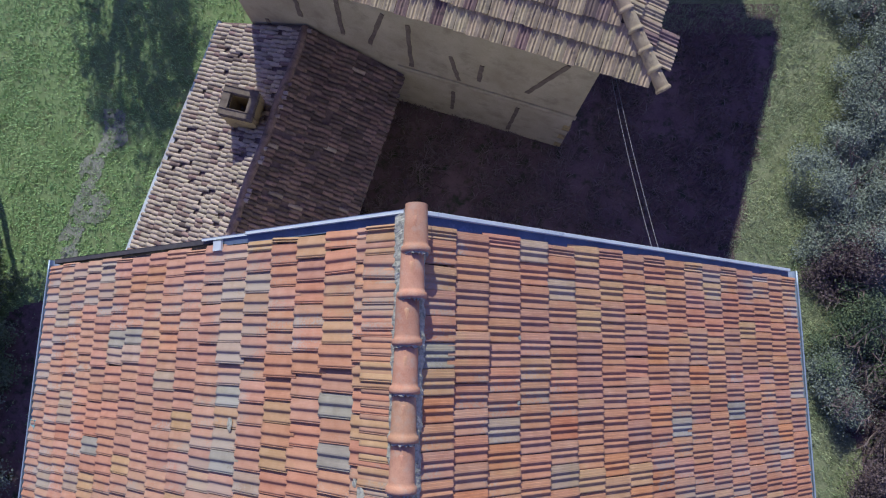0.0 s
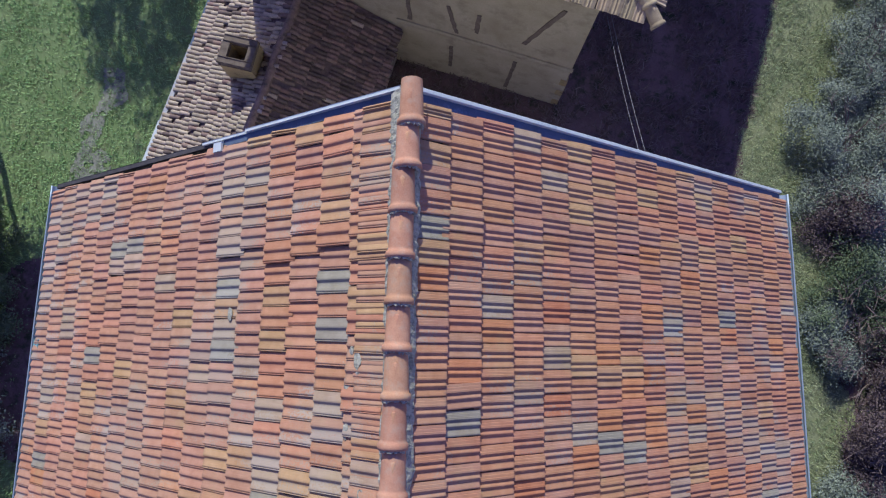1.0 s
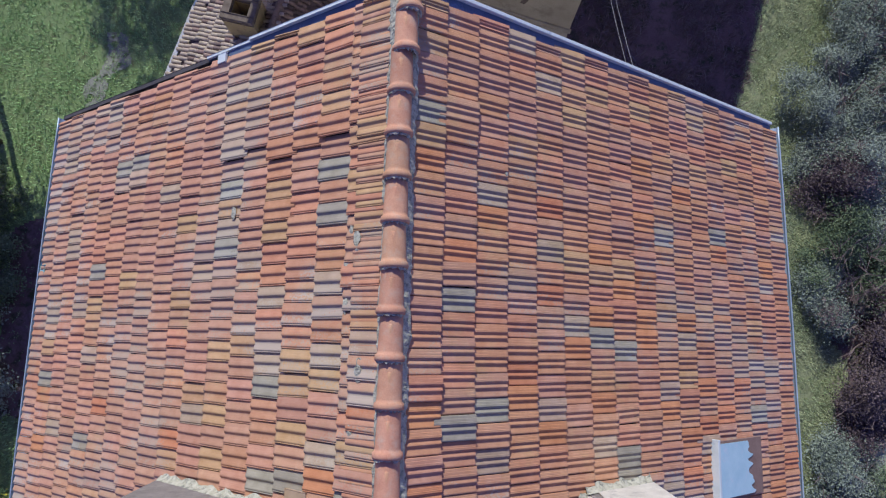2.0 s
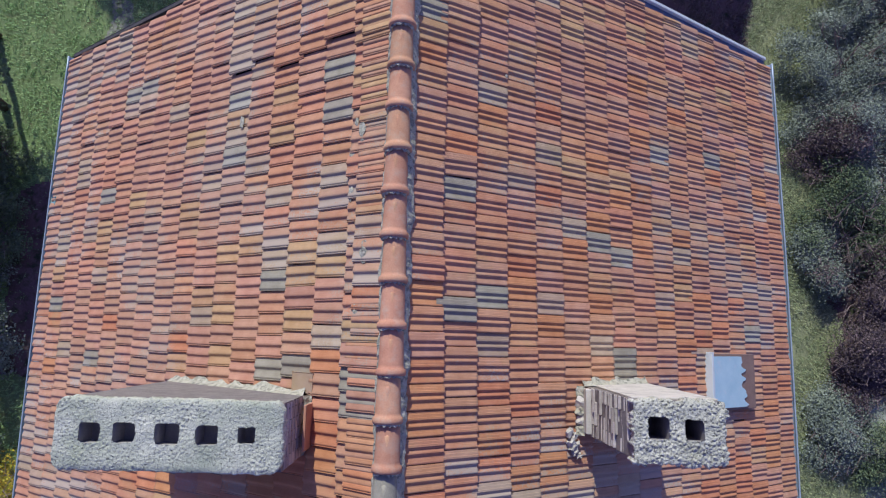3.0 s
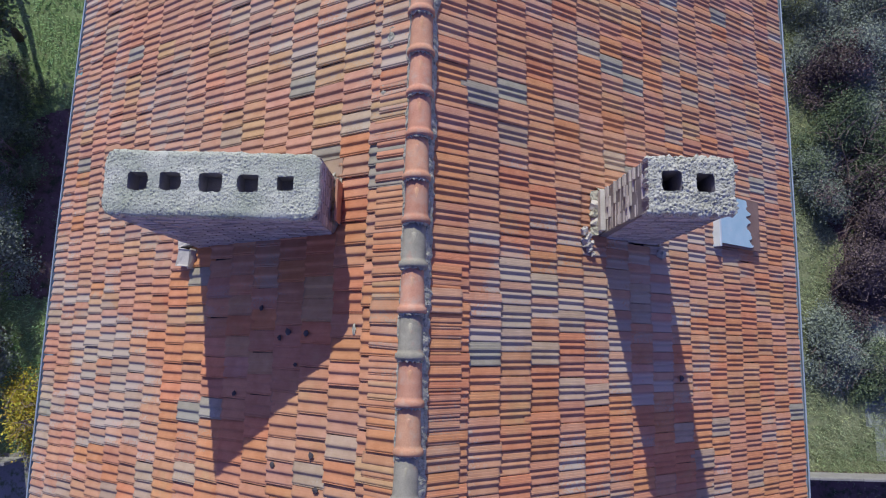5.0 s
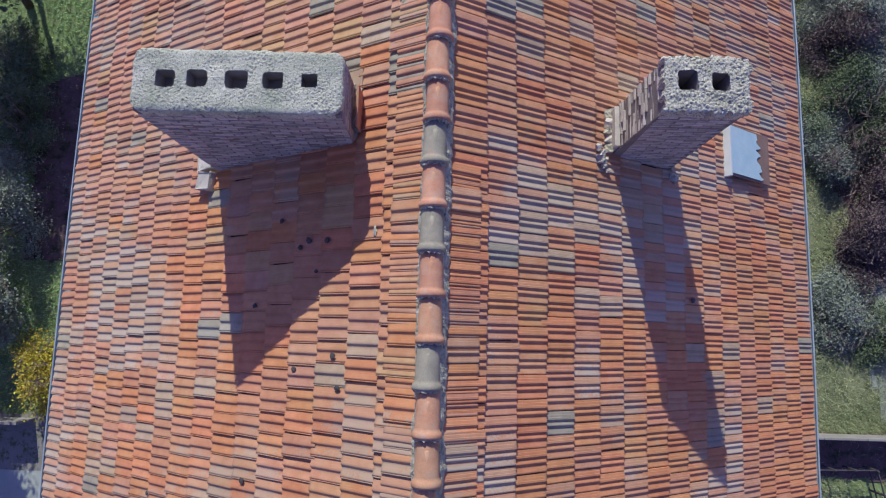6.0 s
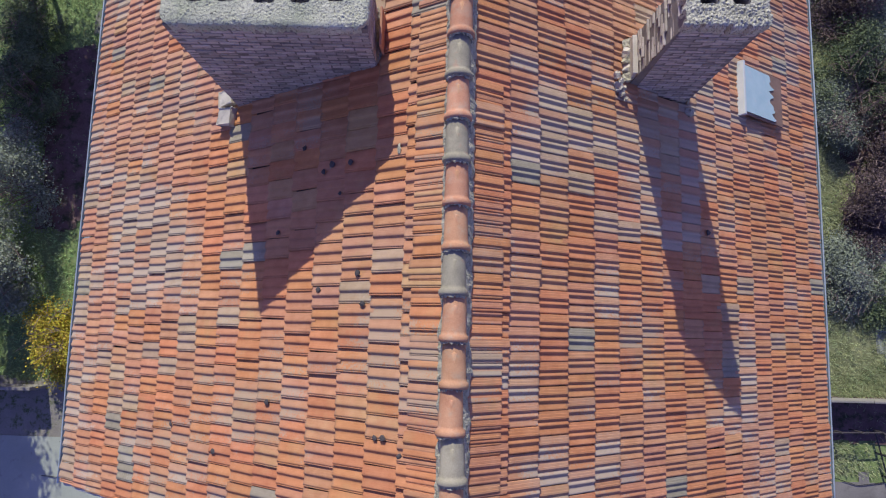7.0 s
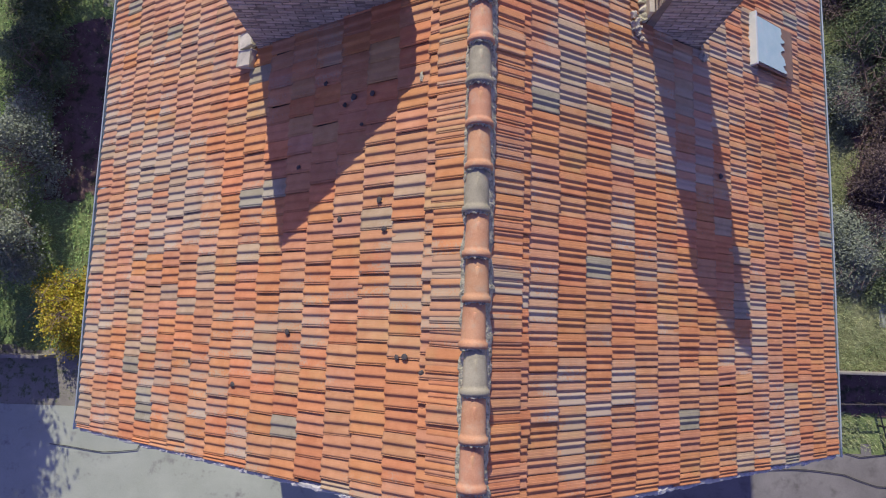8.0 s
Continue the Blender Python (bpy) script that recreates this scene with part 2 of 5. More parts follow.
M_LEAF_YELLOW = mat("yellow_leaves", (0.32, 0.27, 0.018), (0.56, 0.46, 0.045), 3, rough=0.55, bump=0, vary=0.35, hue=0.03)
M_TWIG = mat("twigs", (0.14, 0.10, 0.09), (0.27, 0.21, 0.19), 6, rough=0.9, bump=0.2, vary=0.25)
# Dry brown leaves, darkened as well for deep shade in the thicket.
M_DRY_SHADE = mat("dry_shaded_leaves", (0.085, 0.062, 0.062), (0.20, 0.15, 0.145), 1.5, rough=0.85, bump=0, vary=0.3, hue=0.02)
M_BARK = mat("bark", (0.045, 0.036, 0.03), (0.11, 0.09, 0.075), 7, rough=0.95, bump=0.9, grain=30)


# ---- building helpers ----
def link_mesh(name, me, parent=None, label=""):
    ob = new(name, me)
    if parent is not None:
        ob.parent = parent
    if label:
        ob["label"] = label
    return ob


def mesh_of(name, verts, faces, materials, index=None, smooth=None, uv=None):
    me = bpy.data.meshes.new(name)
    me.from_pydata([tuple(v) for v in verts], [], faces)
    for m in materials if isinstance(materials, (list, tuple)) else [materials]:
        me.materials.append(m)
    if index is not None:
        me.polygons.foreach_set("material_index", np.array(index, dtype=np.int32))
    if smooth is not None:
        me.polygons.foreach_set("use_smooth", np.array(smooth, dtype=bool) if np.ndim(smooth) else np.full(len(faces), bool(smooth)))
    if uv is not None:
        me.uv_layers.new(name="tile").data.foreach_set("uv", np.array([uv[i] for f in faces for i in f], dtype=np.float32).ravel())
    me.update()
    return me


def part(name, bm, material, parent, label="", smooth=False):
    """Links a bmesh as one mesh object under a thing or a part."""
    me = bpy.data.meshes.new(name)
    bm.to_mesh(me)
    bm.free()
    for m in material if isinstance(material, (list, tuple)) else [material]:
        me.materials.append(m)
    if smooth:
        me.polygons.foreach_set("use_smooth", np.full(len(me.polygons), True))
    return link_mesh(name, me, parent, label)


def thing(name, label, category, at=(0, 0, 0), group="", kind=""):
    ob = new(name)
    ob.empty_display_size = 0.2
    return tagged(ob, label, category, group, kind)


def add_box(bm, x0, x1, y0, y1, z0, z1, bevel=0.0, m=None):
    made = bmesh.ops.create_cube(bm, size=1)["verts"]
    for v in made:
        v.co = Vector(((x0 + x1) / 2 + v.co.x * (x1 - x0), (y0 + y1) / 2 + v.co.y * (y1 - y0), (z0 + z1) / 2 + v.co.z * (z1 - z0)))
        if m is not None:
            v.co = m @ v.co
    if bevel:
        edges = {e for v in made for e in v.link_edges}
        bmesh.ops.bevel(bm, geom=list(edges), offset=bevel, segments=2, affect="EDGES", profile=0.6)
    return made


def box(x0, x1, y0, y1, z0, z1, bevel=0.0, m=None):
    bm = bmesh.new()
    add_box(bm, x0, x1, y0, y1, z0, z1, bevel, m)
    return bm


def tube(points, radii, sides=6, cap=True):
    """Verts and faces of a tapered tube along points."""
    verts, faces = [], []
    pts = [Vector(p) for p in points]
    for i, p in enumerate(pts):
        way = (pts[min(i + 1, len(pts) - 1)] - pts[max(i - 1, 0)]).normalized()
        a = way.orthogonal().normalized()
        b = way.cross(a)
        r = radii[i] if isinstance(radii, (list, tuple)) else radii
        for k in range(sides):
            w = 2 * math.pi * k / sides
            verts.append(p + (a * math.cos(w) + b * math.sin(w)) * r)
    for i in range(len(pts) - 1):
        for k in range(sides):
            j = (k + 1) % sides
            faces.append((i * sides + k, i * sides + j, (i + 1) * sides + j, (i + 1) * sides + k))
    if cap:
        faces.append(tuple(reversed(range(sides))))
        faces.append(tuple(range((len(pts) - 1) * sides, len(pts) * sides)))
    return verts, faces


def merge(parts):
    verts, faces = [], []
    for v, f in parts:
        o = len(verts)
        verts += v
        faces += [tuple(i + o for i in face) for face in f]
    return verts, faces


def slope_frame(origin, down, normal):
    """Axes: x down the slope, z off it."""
    d, n = Vector(down).normalized(), Vector(normal).normalized()
    y = n.cross(d)
    m = Matrix((d, y, n)).transposed().to_4x4()
    m.translation = origin
    return m


def jit(rng, a):
    return rng.uniform(-a, a)


# ---- roof tiles ----
# Interlocking tile; x down the slope from 0 to its length, y across. The tile of the east slope has a flat ribbed
# pan, two gutters and a round roll between them; the west one two broad leaning waves and a grooved lap.
PROFILE = [(0.0, 0.002), (0.012, 0.0115), (0.10, 0.0140), (0.115, 0.0128), (0.13, 0.0148), (0.22, 0.0170), (0.235, 0.0158), (0.25, 0.0178), (0.33, 0.0185), (0.385, 0.0095), (0.43, 0.0050),
           (0.50, 0.0105), (0.555, 0.0165), (0.60, 0.0155), (0.65, 0.0070), (0.695, 0.0030), (0.78, 0.0070), (0.90, 0.0125), (0.975, 0.0150), (1.0, 0.000)]
STEEP = (0, 1, 3, 4, 6, 7, 18)
FINE = [(0.0, 0.0035), (0.10, 0.0060), (0.22, 0.0115), (0.33, 0.0165), (0.385, 0.0172), (0.43, 0.0150), (0.475, 0.0080), (0.515, 0.0040),
        (0.60, 0.0050), (0.72, 0.0105), (0.84, 0.0160), (0.905, 0.0168), (0.916, 0.0128), (0.928, 0.0128), (0.940, 0.0155), (0.980, 0.0130), (1.0, 0.0025)]
FINE_STEEP = (11, 12, 13, 15)


def tile_template(width, length, flip, lift=0.029, thick=0.019, deep=1.0):
    """flip +1: the steep lap faces -y. Gives verts, faces, smooth flags and the tile's own coordinates."""
    shape, steep = (FINE, FINE_STEEP) if flip < 0 else (PROFILE, STEEP)
    verts, faces, smooth, uv = [], [], [], []
    prof = [(flip * (0.5 - f) * width, h * deep) for f, h in shape]
    n = len(prof)
    for x, up in ((0.0, 0.0), (length, lift - 0.002)):
        verts += [(x, y, h + up) for y, h in prof]
        uv += [(x / length, f) for f, _ in shape]
    for k in range(n - 1):
        a, b, c, d = k, n + k, n + k + 1, k + 1
        faces.append((a, b, c, d) if flip < 0 else (a, d, c, b))
        smooth.append(k not in steep)
    o = len(verts)
    verts += [(length, y, h + lift - 0.002) for y, h in prof] + [(length - 0.004, y, h + lift - thick - 0.006) for y, h in prof]
    uv += [(0.9, f) for f, _ in shape] * 2
    for k in range(n - 1):
        a, b, c, d = o + k, o + n + k, o + n + k + 1, o + k + 1
        faces.append((a, b, c, d) if flip < 0 else (a, d, c, b))
        smooth.append(False)
    return np.array(verts), faces, smooth, uv


def barrel_template(width, length, lift=0.03, r_scale=0.42):
    """A curved cover tile, wider at its lower end."""
    verts, faces = [], []
    n = 7
    for x, s, up in ((0.0, 0.85, 0.0), (length, 1.0, lift), (length, 0.82, lift - 0.012)):
        for k in range(n):
            a = math.pi * k / (n - 1)
            verts.append((x, math.cos(a) * width / 2 * s, math.sin(a) * width * r_scale * s + up - 0.01))
    for r in range(2):
        for k in range(n - 1):
            a, b, c, d = r * n + k, (r + 1) * n + k, (r + 1) * n + k + 1, r * n + k + 1
            faces.append((a, b, c, d))
    return np.array(verts), faces, [True] * (n - 1) + [False] * (n - 1), [(0.5, 0.5)] * len(verts)


def joined_tiles(name, template, poses, kinds, materials, parent, label=""):
    tv, tf, ts, tu = template
    verts, faces, index, smooth, uv = [], [], [], [], []
    for m, kind in zip(poses, kinds):
        a = np.array(m)
        o = len(verts)
        verts.extend(map(tuple, tv @ a[:3, :3].T + a[:3, 3]))
        faces.extend(tuple(i + o for i in f) for f in tf)
        index.extend([kind] * len(tf))
        smooth.extend(ts)
        uv.extend(tu)
    ob = link_mesh(name, mesh_of(name, verts, faces, materials, index, smooth, uv), parent, label)
    ob["kind"] = "stuff"
    return ob


# ---- the house under the camera ----
RIDGE_Z, NORTH, SOUTH = 6.0, 0.0, -10.12
LEFT_SLOPE, RIGHT_SLOPE = math.atan(0.69), math.atan(0.678)
house = thing("house", "two-storey house with a weathered terracotta tiled gable roof", "house")


def side_frame(side):
    a = LEFT_SLOPE if side < 0 else RIGHT_SLOPE
    return slope_frame((0, 0, RIDGE_Z - 0.05), (side * math.cos(a), 0, -math.sin(a)), (side * math.sin(a), 0, math.cos(a)))


def on_slope(x, y, off=0.0):
    """The pose on the roof over the plan's x and y, off metres clear of the tiles."""
    side = -1 if x < 0 else 1
    a = LEFT_SLOPE if side < 0 else RIGHT_SLOPE
    f = side_frame(side)
    s = abs(x) / math.cos(a)
    return f @ Matrix.Translation((s, y if side > 0 else -y, off))


def bulge(y):
    return 1 - ((y + 5.06) / 5.06) ** 2


GREY_NOISE = Vector((3.1, 7.7, 1.3))


def tile_kind(side, s, y, rng):
    """Which of the tile tones lies here: grimy near the west eaves and in drifts, more orange to the south."""
    big = noise.noise(Vector((s * 0.55 * side, y * 0.45, 2.0)) + GREY_NOISE)
    fine = noise.noise(Vector((s * 1.3 * side, y * 1.9, 9.0)))
    south = (-y) / 10.0
    g = 0.55 * big + 0.40 * fine + 0.35 * (rng.random() - 0.5)
    if side < 0:
        g += 0.13 * max(0.0, s - 3.4) - 0.10 * (s < 3.2 and south > 0.5)
        if -4.2 < y < -1.6 and 0.6 < s < 2.2:
            g += 0.14
        if y < -6.0 and s > 3.0:
            g += 0.24
        elif y > -5.0 and 1.9 < s < 4.6:
            g -= 0.14
        if -7.0 < y < -5.1 and 0.9 < s < 3.2:
            g -= 0.30
    elif -9.2 < y < -4.0 and 0.8 < s < 4.6:
        g += 0.52 if s < 3.0 else 0.26
    odd = rng.random()
    if odd < 0.012:
        return 6
    if g > (0.33 if side > 0 else 0.34):
        return 5 if odd > 0.88 else 4
    if odd > 0.985:
        return 5
    if side < 0 and y > -5.6 and s > 1.9 and rng.random() < 0.72:
        return 2
    r = rng.random() + (0.75 if side > 0 else 0.75) * (south - 0.5) - 0.25 * big - (0.05 if side > 0 else 0.18)
    if r > 0.62:
        return 0
    if r > 0.15:
        return 1
    return 2 if rng.random() < (0.85 if side > 0 else 0.5) else 3


# Single grey and slate-grey replacement tiles: plan x, y and tone.
ODD_TILES = [(0.44, -2.83, 6), (1.91, -3.14, 6), (1.59, -3.12, 5), (3.73, -1.79, 6), (3.05, -1.88, 6), (1.26, -0.89, 5), (1.87, -0.88, 4), (0.89, -3.9, 6), (0.87, -4.28, 5), (2.23, -4.84, 5), (1.2, -7.94, 6), (1.09, -6.42, 5), (0.8, -5.62, 5), (0.8, -6.02, 5), (0.83, -6.3, 5), (1.22, -7.92, 6), (4.14, -7.83, 5), (-1.86, -2.21, 6), (-1.58, -2.37, 5), (-0.69, -2.08, 6), (-0.58, -1.71, 6), (-1.21, -2.9, 5), (-1.23, -3.57, 6), (-0.61, -4.22, 5), (-1.86, -1.31, 5), (-0.59, -3.4, 5), (-0.89, -7.53, 5), (-4.07, -8.8, 5), (-4.18, -9.59, 6), (-3.21, -8.04, 5), (-3.78, -8.23, 5), (-4.1, -6.55, 5), (-4.9, -7.48, 5)]


TILE_DEEP = {-1: 1.3, 1: 1.28}
TILE_W = {-1: 0.214, 1: 0.2195}
# Lower edges of the courses, along the slope from the ridge.
COURSES = {-1: [0.47, 0.57] + [0.57 + 0.3785 * k for k in range(1, 17)], 1: [0.445, 0.53] + [0.53 + 0.3557 * k for k in range(1, 17)]}
deck = {}
for side in (-1, 1):
    f = side_frame(side)
    length = COURSES[side][-1] - 0.05
    bm = bmesh.new()
    y0, y1 = (SOUTH + 0.05, NORTH - 0.06) if side > 0 else (-NORTH + 0.06, -SOUTH - 0.05)
    add_box(bm, 0.0, length, y0, y1, -0.10, -0.03, 0, f)
    deck[side] = part("roof_slope", bm, M_BOARD, house, "boarded roof slope under terracotta tiles")

# Courses that run past the chimneys and the hatch leave those tiles out.
HOLES = [(-2.61, -0.84, -5.25, -4.73), (1.93, 2.66, -5.13, -4.63)]


def free_of_holes(x, y):
    return not any(a + 0.16 < x < b - 0.16 and c + 0.10 < y < d - 0.10 for a, b, c, d in HOLES)


tile_mesh = {}
for side in (-1, 1):
    for n, m in enumerate(TILE):
        tv, tf, ts, tu = tile_template(TILE_W[side], 0.43, side, deep=TILE_DEEP[side])
        tile_mesh[side, n] = mesh_of("tile", tv, tf, m, None, ts, tu)
loose = []
for side in (-1, 1):
    rng = random.Random(11 + side)
    f, w, edges = side_frame(side), TILE_W[side], COURSES[side]
    a = LEFT_SLOPE if side < 0 else RIGHT_SLOPE
    poses, kinds, count = [], [], 0
    for c, low in enumerate(edges):
        y = -0.075 + jit(rng, 0.022)
        first = (0.23, 0.5, 0.77, 0)[c % 4] if side < 0 else 0.5 * (c % 2)
        while y > SOUTH + 0.10:
            if side > 0 and c == 0 and y > -5.4:
                y -= w
                continue
            s = low * (1 + (0.014 if low > 1 else 0) * bulge(y)) - (0.11 * (1 - low / 6.3) * min(1.0, max(0.0, (y + 6.0) / 3.0)) if side > 0 else 0) + jit(rng, 0.008 if side < 0 else 0.004)
            if rng.random() < (0.06 if side < 0 else 0.02):
                s += rng.uniform(0.01, 0.04)
            x = side * (s - 0.2) * math.cos(a)
            part_w = first if first else 1.0
            first = 0
            if y - w * part_w < SOUTH + 0.045:
                part_w = (y - SOUTH - 0.045) / w
                if part_w < 0.15:
                    break
            yy = y - w * part_w / 2
            y -= w * part_w
            if not free_of_holes(x, yy):
                continue
            twist = jit(rng, 0.014 if side < 0 else 0.008) + (jit(rng, 0.05) if rng.random() < 0.05 else 0)
            m = f @ Matrix.Translation((s - 0.43, yy if side > 0 else -yy, -0.003 + jit(rng, 0.006) + (rng.uniform(0.0, 0.012) if rng.random() < 0.2 else 0) + (0.022 if side < 0 and yy > -1.35 and s < 2.6 else 0))) @ Matrix.Rotation(twist, 4, "Z") @ Matrix.Rotation(jit(rng, 0.022), 4, "X") @ Matrix.Diagonal((1, part_w, 1, 1))
            kind = tile_kind(side, s, yy, rng)
            mid = side * (s - 0.18) * math.cos(a)
            for ox, oy, tone in ODD_TILES:
                if abs(ox - mid) < 0.15 and abs(oy - yy) < 0.108:
                    kind = tone
            if kind < 5 and rng.random() < 0.45 and ((-2.3 < mid < -0.9 and -4.68 < yy < -4.42) or (2.2 < mid < 2.7 and -4.6 < yy < -4.42)):
                kind = 6
            if s < 1.3 and -9.9 < yy < -0.2 and (c > 1 or side < 0) and count < 150:
                loose.append((side, kind, m))
                count += 1
            else:
                poses.append(m)
                kinds.append(kind)
    joined_tiles("roof_tiles", tile_template(w, 0.43, side, deep=TILE_DEEP[side]), poses, kinds, TILE, deck[side], "weathered interlocking terracotta tiles, orange, pink and grey")

# Ridge caps: each lower mouth has a collar and covers the next one to the south.
CAP_STEP = 0.3784


def cap_mesh(material):
    verts, faces = [], []
    n = 13
    rings = [(0.03, 0.094), (-0.02, 0.096), (-0.30, 0.104), (-0.325, 0.108), (-0.335, 0.122), (-0.365, 0.126), (-0.385, 0.120), (-0.385, 0.098)]
    for y, r in rings:
        for k in range(n):
            a = math.radians(-14 + 208 * k / (n - 1))
            nib = 0.007 * math.exp(-((k - 6) / 0.55) ** 2) if -0.3 < y < 0 else 0
            verts.append((r * math.cos(a), y, (r + nib) * math.sin(a)))
    for i in range(len(rings) - 1):
        for k in range(n - 1):
            faces.append((i * n + k, i * n + k + 1, (i + 1) * n + k + 1, (i + 1) * n + k))
    # The pressed arrow on top.
    o = len(verts)
    verts += [(-0.022, -0.10, 0.097), (0.022, -0.10, 0.097), (0.0, -0.205, 0.099), (0, -0.10, 0.124), (0, -0.20, 0.116), (0, -0.085, 0.099)]
    faces += [(o, o + 3, o + 2), (o + 3, o + 1, o + 2), (o, o + 5, o + 3), (o + 5, o + 1, o + 3)]
    return mesh_of("ridge_tile", verts, faces, material, None, True)


def crumb_mesh(seed):
    """A ragged arc of mortar squeezed out under a collar."""
    rng = random.Random(seed)
    verts, faces = [], []
    n = 26
    for k in range(n + 1):
        a = math.radians(-20 + 220 * k / n)
        far = -0.375 - rng.uniform(0.006, 0.034)
        for y, r in ((-0.36, 0.112), (far, 0.108 + jit(rng, 0.006)), (far - 0.004, 0.090)):
            verts.append((r * math.cos(a), y, r * math.sin(a)))
    for k in range(n):
        for i in range(2):
            faces.append((k * 3 + i, k * 3 + i + 1, k * 3 + i + 4, k * 3 + i + 3))
    return mesh_of("joint_mortar", verts, faces, M_MORTAR)


crumbs = [crumb_mesh(n) for n in range(4)]
cap_red, cap_grey = cap_mesh(M_CAP), cap_mesh(M_CAP_GREY)
rng = random.Random(5)
GREY_CAPS = {14, 16, 19, 23}
for k in range(27):
    ob = link_mesh("ridge_tile", cap_grey if k in GREY_CAPS else cap_red, house, "grey weathered ridge tile" if k in GREY_CAPS else "")
    y = 0.045 - CAP_STEP * k
    crumb = link_mesh("joint_mortar", crumbs[k % 4], house)
    crumb.matrix_local = ob.matrix_local = Matrix.Translation((jit(rng, 0.008) - 0.028 + 0.065 * math.exp((y - 0.1) / 0.55), y, RIDGE_Z - 0.012 + jit(rng, 0.004))) @ Matrix.Rotation(jit(rng, 0.02), 4, "Z") @ Matrix.Rotation(radians(-2.2), 4, "X")


def mortar_strip(name, side, s0, s1, y0, y1, seed, lump=0.03):
    """A ragged bed of mortar along the ridge."""
    rng = random.Random(seed)
    f = side_frame(side)
    ny, ns = int(abs(y1 - y0) / 0.02), 5
    verts, faces = [], []
    for j in range(ny + 1):
        y = y0 + (y1 - y0) * j / ny
        wob = 0.05 * noise.noise(Vector((y * 4, seed, 0))) + 0.022 * noise.noise(Vector((y * 15, seed, 4))) + 0.008 * noise.noise(Vector((y * 40, seed, 8)))
        for i in range(ns + 1):
            u = i / ns
            s = s0 + (s1 + wob - s0) * u
            h = 0.075 * (1 - u ** 2) + lump * noise.noise(Vector((s * 22, y * 22, seed))) - (0.03 if i == ns else 0) + 0.012
            verts.append(f @ Vector((s, y * side, h)))
    for j in range(ny):
        for i in range(ns):
            q = (j * (ns + 1) + i, (j + 1) * (ns + 1) + i, (j + 1) * (ns + 1) + i + 1, j * (ns + 1) + i + 1)
            faces.append(q)
    return link_mesh(name, mesh_of(name, verts, faces, M_MORTAR, None, False), house, "crumbling grey ridge mortar")


for side in (-1, 1):
    mortar_strip("ridge_mortar", side, -0.02, 0.20 if side < 0 else 0.15, 0.0, SOUTH + 0.02, 3 + side, 0.014)

# Walls of the house.
for x0, x1, y0, y1 in ((-4.95, -4.65, SOUTH + 0.5, -0.5), (4.25, 4.55, SOUTH + 0.5, -0.5), (-4.65, 4.25, -0.8, -0.5), (-4.65, 4.25, SOUTH + 0.5, SOUTH + 0.8)):
    part("wall", box(x0, x1, y0, y1, -5.3, 2.42), M_WALL, house, "pale rendered house wall")
for y0, y1 in ((-0.8, -0.5), (SOUTH + 0.5, SOUTH + 0.8)):
    bm = bmesh.new()
    pts = [(-4.95, 2.43), (4.55, 2.43), (4.55, 2.72), (0, 5.82), (-4.95, 2.40)]
    lo = [bm.verts.new((x, y0, z)) for x, z in pts[:1] + pts[1:4]]
    hi = [bm.verts.new((x, y1, z)) for x, z in pts[:1] + pts[1:4]]
    bm.faces.new(lo)
    bm.faces.new(list(reversed(hi)))
    for k in range(4):
        bm.faces.new((lo[k], hi[k], hi[(k + 1) % 4], lo[(k + 1) % 4]))
    part("gable", bm, M_WALL, house, "pale rendered gable wall")


# Rake flashing on the north gable: a pale rim outside, a blue inner face beside the tiles.
def rake_piece(name, side, s0, s1, y0, y1, z0, z1, material, label, bevel=0.004):
    f = side_frame(side)
    a, b = (y0, y1) if side > 0 else (-y1, -y0)
    return part(name, box(s0, s1, a, b, z0, z1, bevel, f), material, house, label)


rake_piece("rake_flashing", 1, 0.06, 6.12, -0.115, 0.0, -0.03, 0.012, M_BLUE, "blue painted metal rake flashing")
rake_piece("rake_rim", 1, 0.05, 6.10, 0.0, 0.038, -0.12, 0.055, M_PALE, "pale blue painted flashing rim")
rake_piece("rake_flashing", -1, 0.06, 2.62, -0.075, 0.006, -0.03, 0.012, M_BLUE, "blue painted metal rake flashing")
rake_piece("rake_rim", -1, 0.05, 2.15, 0.006, 0.040, -0.12, 0.055, M_PALE, "pale blue painted flashing rim")
rake_piece("rake_rim", -1, 2.155, 2.95, 0.000, 0.030, -0.12, 0.028, M_PALE, "chipped pale blue flashing rim")
rake_piece("rake_board", -1, 2.63, 6.60, -0.03, 0.028, -0.14, -0.002, M_BOARD, "dark weathered rake board")
rake_piece("rake_clip", -1, 2.56, 2.70, -0.13, -0.02, 0.03, 0.05, M_PALE, "pale blue flashing clip")


